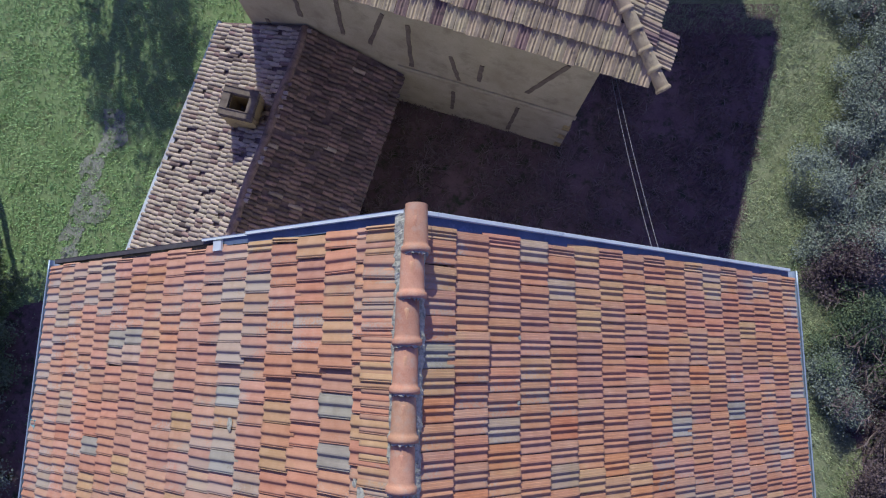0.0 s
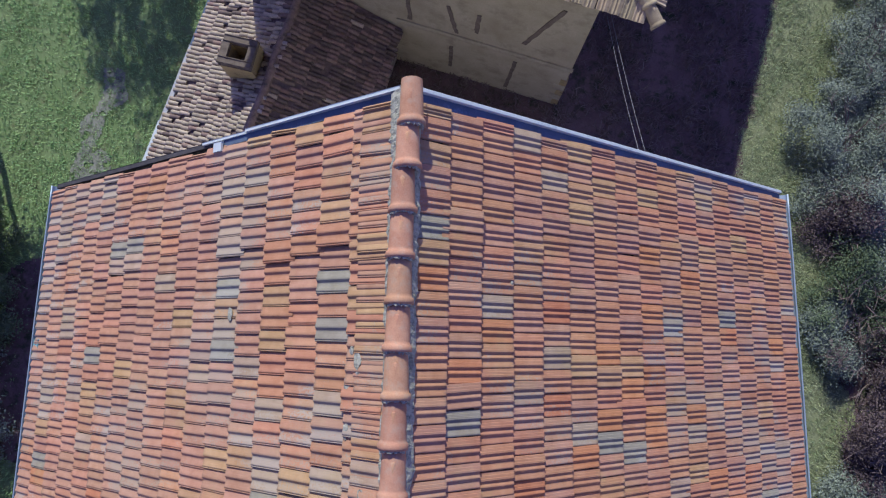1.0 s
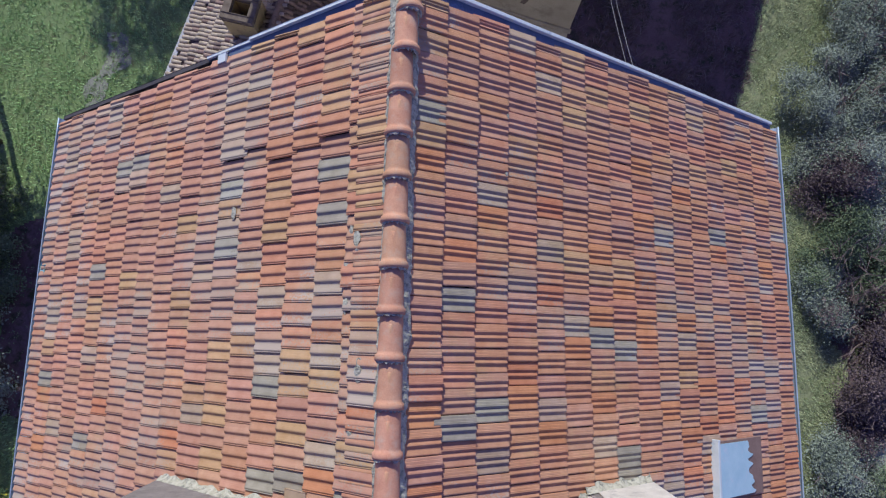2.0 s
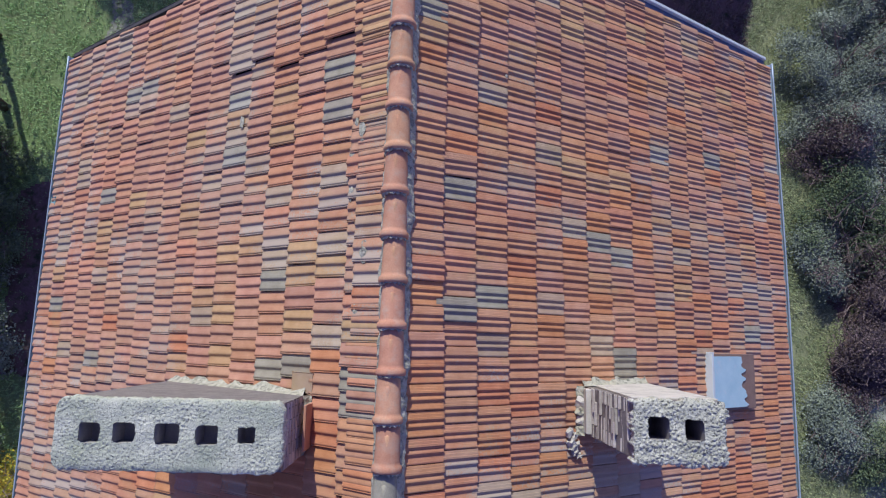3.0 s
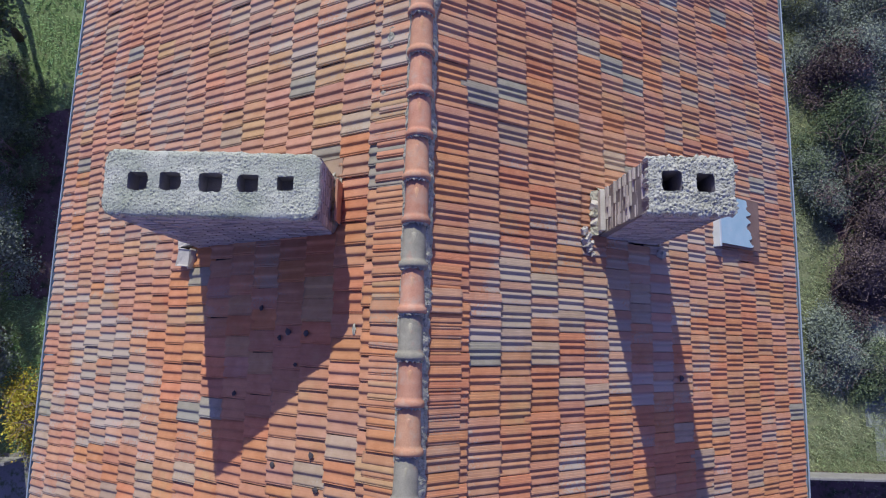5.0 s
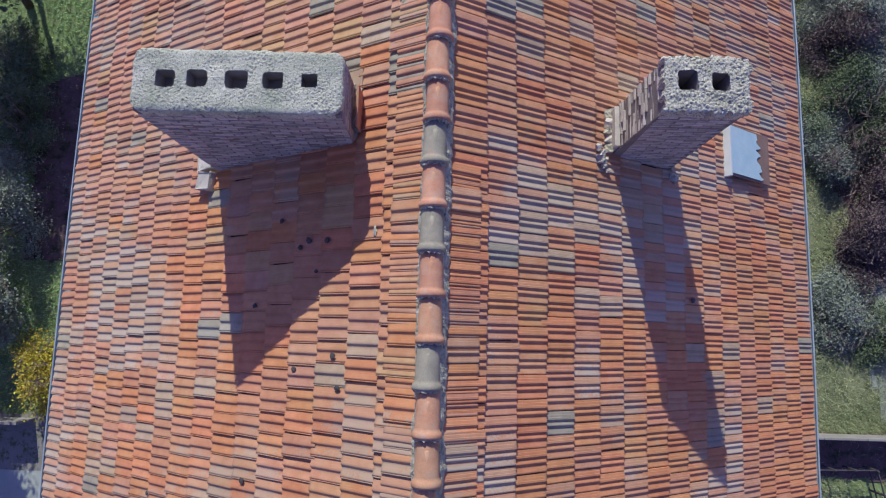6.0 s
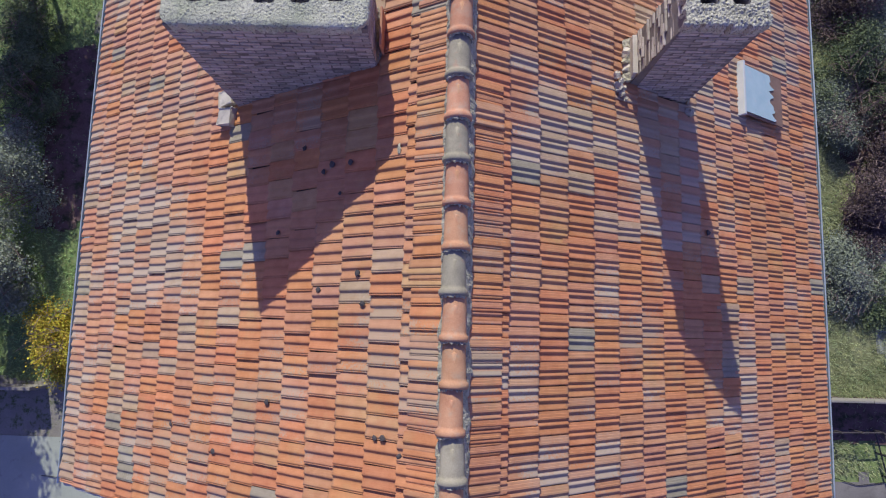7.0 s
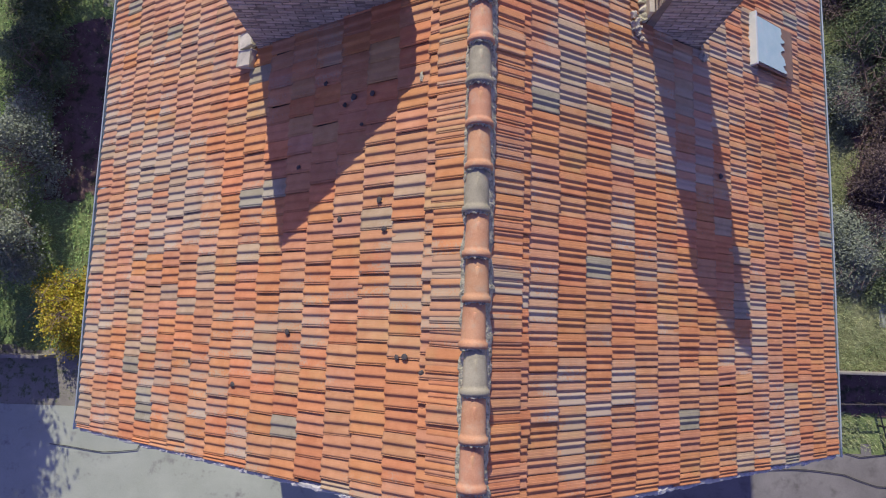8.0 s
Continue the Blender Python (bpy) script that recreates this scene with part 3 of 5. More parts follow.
# Rake at the south gable: a lumpy white bed of render.
def south_edge(side):
    f = side_frame(side)
    verts, faces = [], []
    ns, length = 260, COURSES[side][-1] - 0.04
    ring = [(0.05, -0.10), (0.045, -0.01), (0.012, 0.012), (-0.02, 0.008), (-0.035, -0.02), (-0.03, -0.14)]
    for j in range(ns + 1):
        s = 0.1 + (length - 0.1) * j / ns
        w = 0.025 * noise.noise(Vector((s * 4, side, 1))) + 0.02 * noise.noise(Vector((s * 13, side, 5)))
        for k, (dy, dz) in enumerate(ring):
            y = SOUTH + 0.03 + dy + (w if k in (2, 3, 4) else 0)
            dz += 0.018 * noise.noise(Vector((s * 20, k * 3, side))) if k in (1, 2, 3) else 0
            verts.append(f @ Vector((s, y * side, dz)))
    n = len(ring)
    for j in range(ns):
        for k in range(n - 1):
            q = (j * n + k, (j + 1) * n + k, (j + 1) * n + k + 1, j * n + k + 1)
            faces.append(q)
    link_mesh("rake_render", mesh_of("rake_render", verts, faces, M_WHITE), house, "ragged white render along the south rake")


south_edge(-1)
south_edge(1)


# Gutters along both eaves, with brackets.
def gutter(side):
    edge = (COURSES[side][-1] + 0.02)
    f = side_frame(side)
    ny, n = 40, 9
    verts, faces = [], []

    def centre(y):
        p = f @ Vector((edge * (1 + 0.014 * bulge(y)) + 0.03, y * side, 0))
        return Vector((p.x, y, p.z - 0.045 + 0.012 * noise.noise(Vector((y * 0.9, side, 0)))))
    for layer in (0.076, 0.069):
        for j in range(ny + 1):
            y = NORTH + 0.03 + (SOUTH - NORTH - 0.03) * j / ny
            c = centre(y)
            for k in range(n):
                a = math.pi + math.pi * k / (n - 1)
                verts.append((c.x + layer * math.cos(a), y, c.z + layer * math.sin(a)))
    o = (ny + 1) * n
    for j in range(ny):
        for k in range(n - 1):
            a, b, c_, d = j * n + k, (j + 1) * n + k, (j + 1) * n + k + 1, j * n + k + 1
            faces += [(a, b, c_, d), (o + a, o + d, o + c_, o + b)]
        for k in (0, n - 1):
            faces.append((j * n + k, o + j * n + k, o + (j + 1) * n + k, (j + 1) * n + k))
    g = link_mesh("gutter", mesh_of("gutter", verts, faces, M_ZINC, None, True), house, "half-round blue-grey zinc gutter")
    # Rolled outer rim.
    rim_pts = []
    for j in range(ny + 1):
        y = NORTH + 0.03 + (SOUTH - NORTH - 0.03) * j / ny
        c = centre(y)
        rim_pts.append((c.x + side * 0.074, y, c.z + 0.006))
    v, fc = tube(rim_pts, 0.012, 6)
    link_mesh("gutter_rim", mesh_of("gutter_rim", v, fc, M_ZINC, None, True), g)
    y = -0.35
    while y > SOUTH + 0.1:
        c = centre(y)
        pts = [(c.x + 0.082 * math.cos(math.pi + math.pi * k / 8), y, c.z + 0.082 * math.sin(math.pi + math.pi * k / 8)) for k in range(9)]
        pts = [(c.x - side * 0.10, y, c.z + 0.05)] + (pts if side > 0 else pts[::-1])
        v, fc = tube(pts + [(c.x + side * 0.09, y, c.z + 0.014)], 0.008, 5)
        link_mesh("bracket", mesh_of("bracket", v, fc, M_BOARD), g)
        y -= 0.92


gutter(-1)
gutter(1)
part("gutter_outlet", box(-0.08, 0.06, -0.07, 0.07, 0.0, 0.03, 0.01, on_slope(-5.47, -2.32)), M_TURQUOISE, house, "turquoise painted gutter outlet cover")


# ---- chimneys ----
def crown(name, x0, x1, y0, y1, z, holes, parent, seed, ragged=0.022, rough=0.009, corner=0.07, stone=0.034, material=None):
    """A crown of coarse concrete: uneven top, crumbled rim, flues going down through it."""
    d = 0.0065
    nx, ny = int((x1 - x0) / d), int((y1 - y0) / d)
    verts, faces, ids = [], [], {}

    def inside(x, y):
        for a, b, c, e in holes:
            cx, cy, hx, hy = (a + b) / 2, (c + e) / 2, (b - a) / 2, (e - c) / 2
            k = 1.03 + 0.10 * noise.noise(Vector((x * 16, y * 16, seed)))
            if (abs(x - cx) / hx / k) ** 6 + (abs(y - cy) / hy / k) ** 6 < 1:
                return True
        return False
    for i in range(nx + 1):
        for j in range(ny + 1):
            u, v = i / nx, j / ny
            x, y = x0 + (x1 - x0) * u, y0 + (y1 - y0) * v
            rim = min(u * (x1 - x0), (1 - u) * (x1 - x0), v * (y1 - y0), (1 - v) * (y1 - y0))
            n1 = noise.noise(Vector((x * 9, y * 9, seed)))
            n2 = noise.noise(Vector((x * 30, y * 30, seed + 3)))
            bare = 0.25 + 0.75 * min(1.0, max(0.0, 0.62 + 1.1 * noise.noise(Vector((x * 3.5, y * 3.5, seed + 11)))))
            h = rough * 0.6 * n1
            for size, part_h in ((stone, 1.0), (stone * 0.48, 0.45)):
                d = noise.voronoi(Vector((x / size, y / size, seed)))[0]
                h += rough * part_h * bare * 1.05 * (min(1.0, 1.9 * (d[1] - d[0])) ** 0.6 - 0.5) * (0.6 + 0.8 * abs(noise.noise(Vector((x * 17, y * 17, seed + 5)))))
            if rim < 0.05:
                h -= (0.05 - rim) ** 2 * 5
            ex, ey = corner - min(u, 1 - u) * (x1 - x0), corner - min(v, 1 - v) * (y1 - y0)
            if ex > 0 and ey > 0 and math.hypot(ex, ey) > corner:
                k = 1 - corner / math.hypot(ex, ey)
                x += ex * k * (1 if u < 0.5 else -1)
                y += ey * k * (1 if v < 0.5 else -1)
            out = Vector((x, y, z + h))
            if rim < 0.02:
                push = ragged * (n1 + 0.8 * n2)
                if u in (0, 1):
                    out.x += push * (1 if u else -1)
                if v in (0, 1):
                    out.y += push * (1 if v else -1)
            ids[i, j] = len(verts)
            verts.append(out)
    for i in range(nx):
        for j in range(ny):
            x, y = x0 + (x1 - x0) * (i + 0.5) / nx, y0 + (y1 - y0) * (j + 0.5) / ny
            if not inside(x, y):
                faces.append((ids[i, j], ids[i + 1, j], ids[i + 1, j + 1], ids[i, j + 1]))
    loop = [(i, 0) for i in range(nx)] + [(nx, j) for j in range(ny)] + [(i, ny) for i in range(nx, 0, -1)] + [(0, j) for j in range(ny, 0, -1)]
    prev = [ids[p] for p in loop]
    for dz, grow in ((-0.04, 0.004), (-0.10, -0.004), (-0.16, -0.012)):
        ring = []
        for p, q in zip(loop, prev):
            v = verts[ids[p]]
            cx, cy = (x0 + x1) / 2, (y0 + y1) / 2
            g = grow + 0.018 * noise.noise(Vector((v.x * 24, v.y * 24, dz * 40 + seed)))
            verts.append(Vector((v.x + g * (1 if v.x > cx else -1) * (p[0] in (0, nx)), v.y + g * (1 if v.y > cy else -1) * (p[1] in (0, ny)), v.z + dz)))
            ring.append(len(verts) - 1)
        for k in range(len(loop)):
            e = (k + 1) % len(loop)
            faces.append((prev[k], ring[k], ring[e], prev[e]))
        prev = ring
    return link_mesh(name, mesh_of(name, verts, faces, material or M_CONCRETE, None, True), parent, "crumbling coarse concrete crown with square flues")


def flue(a, b, c, e, z, depth, parent, material, label):
    """The lining of a flue, open at the top."""
    bm = bmesh.new()
    g = 0.012
    add_box(bm, a - g, b + g, c - g, e + g, z - depth, z - 0.015)
    bm.faces.ensure_lookup_table()
    top = [f for f in bm.faces if f.normal.z > 0.9]
    bmesh.ops.delete(bm, geom=top, context="FACES")
    part("flue", bm, material, parent, label)


def brick_face(parent, origin, along, out, length, z_low, z_top, seed, rough=0.012, brick=(0.19, 0.040), limit=290, lean=0.0, joint=0.017, gaps=0.0):
    """Courses of bricks laid proud of a shaft's face. z_low: the roof's height along the face, at a share u of it."""
    rng = random.Random(seed)
    along, out = Vector(along), Vector(out)
    bl, bh = brick
    shared = []
    for n in range(3):
        bm = bmesh.new()
        add_box(bm, 0, bl - 0.012, -0.03, 0.0, 0, bh, 0.006)
        for v in bm.verts:
            v.co += Vector((jit(rng, 0.003), jit(rng, 0.004), jit(rng, 0.003)))
        me = bpy.data.meshes.new("brick")
        bm.to_mesh(me)
        bm.free()
        me.materials.append(M_BRICK)
        shared.append(me)
    rot = Matrix((along, out, Vector((0, 0, 1)))).transposed().to_4x4()
    z, row, made = z_top - bh - 0.012, 0, 0
    while z > min(z_low(0), z_low(1)) - 0.1 and made < limit:
        u = -(bl / 2 if row % 2 else 0)
        while u < length - 0.02:
            a, b = max(u, 0.0), min(u + bl, length)
            mid = (a + b) / 2
            if b - a > 0.05 and z + bh > z_low(mid / length) - 0.06 and rng.random() >= gaps:
                ob = link_mesh("brick", rng.choice(shared), parent)
                ob.matrix_local = Matrix.Translation(Vector(origin) + along * a + out * (rng.uniform(0, rough) + lean * (z_top - z)) + Vector((0, 0, z))) @ rot @ Matrix.Diagonal(((b - a) / bl, 1, 1, 1))
                made += 1
            u += bl
        z -= bh + joint * rng.uniform(0.7, 1.3)
        row += 1


def roof_z(x):
    return RIDGE_Z - (0.69 * -x if x < 0 else 0.678 * x)


def shaft(x0, x1, y0, y1, top, parent, material, label):
    bm = box(x0, x1, y0, y1, min(roof_z(x0), roof_z(x1)) - 0.25, top, 0.012)
    return part("shaft", bm, material, parent, label)


# The long chimney with five flues.
LX0, LX1, LY0, LY1, LZ = -2.610, -0.838, -5.253, -4.727, 6.18
big = thing("chimney", "long pale rendered brick chimney with five flues on a tiled roof", "chimney")
five = [(-2.418, -2.257, -5.055, -4.905), (-2.153, -1.979, -5.050, -4.900), (-1.824, -1.636, -5.058, -4.902), (-1.503, -1.336, -5.052, -4.907), (-1.177, -1.037, -5.035, -4.915)]
crown("crown", LX0 - 0.012, LX1 + 0.012, LY0 - 0.012, LY1 + 0.012, LZ, five, big, 2.0, 0.010, 0.013, 0.10, 0.030)
for h in five:
    flue(*h, LZ - 0.01, 0.20, big, M_LINING, "dusty grey flue")


def ring_shaft(x0, x1, y0, y1, top, holes, parent, material, label):
    """A shaft whose flues are left open near the top."""
    bm = bmesh.new()
    low = min(roof_z(x0), roof_z(x1)) - 0.25
    add_box(bm, x0, x1, y0, y1, low, top - 0.55, 0.0)
    ya, yb = min(h[2] for h in holes), max(h[3] for h in holes)
    add_box(bm, x0, x1, y0, ya - 0.02, top - 0.55, top - 0.03)
    add_box(bm, x0, x1, yb + 0.02, y1, top - 0.55, top - 0.03)
    for a, b in zip([x0] + [h[1] + 0.02 for h in holes], [h[0] - 0.02 for h in holes] + [x1]):
        add_box(bm, a, b, ya - 0.02, yb + 0.02, top - 0.55, top - 0.03)
    return part("shaft", bm, material, parent, label)


ring_shaft(LX0, LX1, LY0, LY1, LZ - 0.02, five, big, M_RECESS, "mortared chimney shaft")
brick_face(big, (LX0, LY0, 0), (1, 0, 0), (0, -1, 0), LX1 - LX0, lambda u: roof_z(LX0 + u * (LX1 - LX0)), LZ - 0.12, 4, 0.010)
brick_face(big, (LX1, LY0, 0), (0, 1, 0), (1, 0, 0), LY1 - LY0, lambda u: roof_z(LX1), LZ - 0.12, 5, 0.006)

# The narrow chimney with two flues.
RX0, RX1, RY0, RY1, RZ = 1.925, 2.668, -5.132, -4.632, 6.10
small = thing("chimney", "eroded brick chimney with two flues on a tiled roof", "chimney")
two = [(2.045, 2.208, -4.938, -4.765), (2.337, 2.484, -4.942, -4.780)]
crown("crown", RX0, RX1, RY0, RY1, RZ, two, small, 6.0, 0.045, 0.024, 0.035, 0.036, M_RUBBLE)
for h in two:
    flue(*h, RZ - 0.01, 0.42, small, M_SOOT, "soot-black flue")
ring_shaft(RX0 + 0.03, RX1 - 0.005, RY0 + 0.03, RY1 - 0.01, RZ - 0.03, two, small, M_RECESS, "mortared chimney shaft")
for v in bpy.data.objects["shaft.001"].data.vertices:
    if v.co.x < RX0 + 0.04:
        v.co.x -= 0.075 * (RZ - v.co.z)
brick_face(small, (RX0 + 0.03, RY1 - 0.01, 0), (0, -1, 0), (-1, 0, 0), RY1 - RY0 - 0.04, lambda u: roof_z(RX0) + 0.22, RZ - 0.1, 7, 0.030, (0.23, 0.024), lean=0.075, joint=0.022, gaps=0.12)
brick_face(small, (RX0 + 0.03, RY0 + 0.03, 0), (1, 0, 0), (0, -1, 0), RX1 - RX0 - 0.035, lambda u: roof_z(RX0 + u * (RX1 - RX0)), RZ - 0.1, 8, 0.010)
part("render_coat", box(RX0 + 0.03, RX1 - 0.005, RY1 - 0.009, RY1 + 0.006, roof_z(RX1) - 0.1, RZ - 0.14, 0.004), M_PLASTER, small, "pale rendered face")
part("render_patch", box(RX0 - 0.108, RX0 + 0.029, RY0 + 0.05, RY1 - 0.02, roof_z(RX0) - 0.08, roof_z(RX0) + 0.26, 0.01), M_PLASTER, small, "pale render left at the foot")

# Mortar at the chimneys' feet, lumps and litter on the tiles.
def lump(name, m, sx, sy, sz, seed, material, label, category, parent=None, detail=2):
    bm = bmesh.new()
    bmesh.ops.create_icosphere(bm, subdivisions=detail, radius=0.5)
    for v in bm.verts:
        k = 1 + 0.55 * noise.noise(v.co * 3.1 + Vector((seed, 0, 0))) + 0.25 * noise.noise(v.co * 8 + Vector((0, seed, 0)))
        v.co = Vector((v.co.x * sx * k, v.co.y * sy * k, v.co.z * sz * k))
        v.co = m @ v.co
    ob = part(name, bm, material, parent, label if parent else "")
    if parent is None:
        tagged(ob, label, category)
    return ob


def skirt(parent, x0, x1, y0, y1, seed, w=0.06):
    """Fillets of mortar where a shaft meets the tiles."""
    for xa, ya, xb, yb, ox, oy in ((x0, y1, x1, y1, 0, 1), (x0, y0, x0, y1, -1, 0), (x1, y0, x1, y1, 1, 0)):
        n = max(8, int(math.hypot(xb - xa, yb - ya) / 0.03))
        verts, faces = [], []
        for i in range(n + 1):
            u = i / n
            x, y = xa + (xb - xa) * u, ya + (yb - ya) * u
            ww = w * (1 + 0.9 * noise.noise(Vector((x * 9, y * 9, seed))))
            for t_ in range(4):
                v = t_ / 3
                px, py = x + ox * ww * v, y + oy * ww * v
                verts.append((px, py, roof_z(px) + 0.10 * (1 - v) ** 1.5 - 0.005 + 0.02 * noise.noise(Vector((px * 30, py * 30, seed)))))
        for i in range(n):
            for t_ in range(3):
                a = i * 4 + t_
                faces.append((a, a + 1, a + 5, a + 4))
        link_mesh("mortar_fillet", mesh_of("mortar_fillet", verts, faces, M_MORTAR), parent, "ragged mortar fillet")


skirt(big, LX0, LX1, LY0, LY1, 1.0)
skirt(small, RX0 - 0.10, RX1 - 0.02, RY0 + 0.02, RY1, 2.0, 0.07)
for n, (x, y, w) in enumerate(((-2.72, -5.14, 0.22), (-2.72, -5.37, 0.24))):
    bm = box(-w / 2, w / 2, -w * 0.42, w * 0.42, 0.0, 0.085, 0.012, on_slope(x, y, 0.02) @ Matrix.Rotation(0.1 - 0.25 * n, 4, "Z"))
    rng = random.Random(60 + n)
    for v in bm.verts:
        v.co += Vector((jit(rng, 0.012), jit(rng, 0.012), jit(rng, 0.008)))
    part("mortar_block", bm, M_PLASTER, big, "pale block of mortar")
for n, y in enumerate((-4.70, -4.79, -4.88, -4.97, -5.05)):
    lump("mortar_lump", on_slope(1.785 - 0.012 * (n % 2), y, 0.05), 0.10 + 0.02 * (n % 3), 0.12, 0.16, 8 + n, M_PLASTER if n % 2 else M_MORTAR, "crumbling mortar at the foot", "mortar", small)
lump("mortar_lump", on_slope(2.70, -5.20, 0.03), 0.12, 0.13, 0.10, 5, M_MORTAR, "grey mortar lump", "mortar", small)
# An upright tile set against the long chimney.
bm = box(-0.045, -0.022, -0.19, 0.20, -0.1, 0.16, 0.006, Matrix.Translation((-0.735, -4.99, roof_z(-0.735) + 0.03)) @ Matrix.Rotation(-0.04, 4, "Y"))
part("edge_tile", bm, TILE[2], big, "upright orange tile set on edge")
bm = box(-0.17, 0.10, -0.09, 0.09, 0.03, 0.045, 0.004, on_slope(-0.88, -4.62))
part("flashing", bm, TILE[5], big, "grey flashing piece")

rng = random.Random(21)
for n, (x, y, sx) in enumerate(((1.635, -5.08, 0.08), (1.69, -5.13, 0.07), (1.655, -5.19, 0.075), (1.72, -5.20, 0.06), (1.70, -5.27, 0.06), (1.745, -5.31, 0.045))):
    m = on_slope(x, y, 0.055) @ Matrix.Rotation(rng.uniform(0, 3), 4, "Z") @ Matrix.Rotation(jit(rng, 0.4), 4, "X")
    bm = box(-sx / 2, sx / 2, -sx * 0.36, sx * 0.36, -sx * 0.2, sx * 0.2, 0.008, m)
    for v in bm.verts:
        v.co += Vector((jit(rng, 0.018), jit(rng, 0.018), jit(rng, 0.010)))
    tagged(part("rubble", bm, M_PLASTER, None), "broken angular piece of pale mortar lying on tiles", "rubble", "rubble by the chimney")
for n, (x, y, sx) in enumerate(((-1.83, -1.92, 0.13), (-0.36, -2.34, 0.18), (-0.46, -2.55, 0.14), (-0.45, -2.9, 0.12), (-0.30, -3.45, 0.16), (-0.36, -3.95, 0.11), (-0.55, -6.15, 0.09), (0.96, -1.02, 0.06), (0.95, -1.60, 0.06), (-0.42, -2.22, 0.10), (-1.28, -6.2, 0.05))):
    lump("mortar_lump", on_slope(x, y, 0.035), sx * 0.5, sx * 1.15, sx * 0.16, n + 50, M_MORTAR, "dropped lump of grey mortar on tiles", "mortar", None, 2)["group"] = "mortar lumps on the roof"
for n, (x, y, sx) in enumerate(((-1.254, -6.19, 0.06), (-1.89, -6.83, 0.05), (-1.05, -6.2, 0.05), (-1.35, -6.25, 0.045), (-0.92, -7.3, 0.055), (-1.35, -7.45, 0.05), (-0.855, -7.59, 0.05), (-0.61, -8.77, 0.05), (-0.68, -8.78, 0.045), (-0.45, -8.9, 0.045), (-1.9, -8.6, 0.05), (-2.6, -9.2, 0.06), (-3.3, -9.0, 0.05), (2.95, -6.6, 0.06), (-1.6, -5.95, 0.05), (-1.15, -6.5, 0.04))):
    lump("moss", on_slope(x, y, 0.045), sx * 1.4, sx * 1.25, sx * 0.5, n + 70, M_BOARD, "dark clump of moss on tiles", "moss", None, 1)["group"] = "moss clumps on the roof"

# The hatch beside the narrow chimney: a brown panel with a torn pale sheet over it.
hatch = thing("roof_hatch", "brown roof hatch panel with a torn pale blue sheet over it", "roof hatch")
f = side_frame(1)
part("panel", box(4.34, 5.29, -4.98, -4.30, 0.075, 0.10, 0.006, f), M_PANEL, hatch, "brown painted panel")
part("frame", box(4.32, 4.362, -5.00, -4.28, -0.02, 0.125, 0.006, f), M_PALE, hatch, "pale chipped wooden edge")
bm = bmesh.new()
rng = random.Random(9)
torn = []
for k in range(27):
    y = -4.95 + 0.62 * k / 26
    torn.append((5.01 + 0.055 * math.sin(k * 1.05 + 1.3 * math.sin(k * 0.37)) + jit(rng, 0.018) + 0.05 * (k < 6) - 0.10 * (k > 22) * (k - 22) / 4, y))
ring = [(4.37, -4.33)] + [(4.37, -4.95)] + torn
lo = [bm.verts.new(f @ Vector((s, y, 0.106))) for s, y in ring]
hi = [bm.verts.new(f @ Vector((s, y, 0.112))) for s, y in ring]
bm.faces.new(hi)
bm.faces.new(list(reversed(lo)))
for k in range(len(ring)):
    bm.faces.new((lo[k], lo[(k + 1) % len(ring)], hi[(k + 1) % len(ring)], hi[k]))
part("sheet", bm, M_SHEET, hatch, "torn pale blue painted metal sheet")

# ---- ground ----
G = -4.9


def ground_z(x, y):
    return G - 0.022 * max(-12.0, min(12.0, -x)) + 0.05 * noise.noise(Vector((x * 0.35, y * 0.35, 0))) * (1 if abs(x) < 40 else 0)


def sheet_mesh(name, x0, x1, y0, y1, step, off, material, keep=None):
    nx, ny = max(1, int((x1 - x0) / step)), max(1, int((y1 - y0) / step))
    verts = [(x0 + (x1 - x0) * i / nx, y0 + (y1 - y0) * j / ny, 0) for i in range(nx + 1) for j in range(ny + 1)]
    verts = [(x, y, ground_z(x, y) + off) for x, y, _ in verts]
    faces = []
    for i in range(nx):
        for j in range(ny):
            a = i * (ny + 1) + j
            if keep is None or keep((x0 + (x1 - x0) * (i + 0.5) / nx), (y0 + (y1 - y0) * (j + 0.5) / ny)):
                faces.append((a, a + ny + 1, a + ny + 2, a + 1))
    return mesh_of(name, verts, faces, material, None, True)


g = link_mesh("ground", mesh_of("ground", *(lambda v, fc: (v, fc))(
    [(x, y, ground_z(x, y)) for x in [-900, -200, -60] + [-30 + k for k in range(61)] + [60, 200, 900] for y in [-900, -200, -60] + [-30 + k for k in range(61)] + [60, 200, 900]],
    [(i * 67 + j, (i + 1) * 67 + j, (i + 1) * 67 + j + 1, i * 67 + j + 1) for i in range(66) for j in range(66)]), M_LAWN, None, True))
tagged(g, "green grassy ground round the houses", "ground", kind="structure")


def south_area(x, y):
    return y < -10.9 + 0.15 * noise.noise(Vector((x * 1.3, y * 1.3, 3)))


pave_east = link_mesh("pavement", sheet_mesh("pavement", 1.0, 16, -24, -10.6, 0.25, 0.035, M_ASPHALT, lambda x, y: y < -11.35 + 0.2 * noise.noise(Vector((x * 1.3, y * 1.3, 3)))))
tagged(pave_east, "worn dark grey asphalt before the house", "pavement", kind="structure")
pave = link_mesh("pavement", sheet_mesh("pavement", -16, 1.0, -24, -10.6, 0.25, 0.035, M_PAVE, south_area))
tagged(pave, "worn pale concrete paving before the house", "pavement", kind="structure")


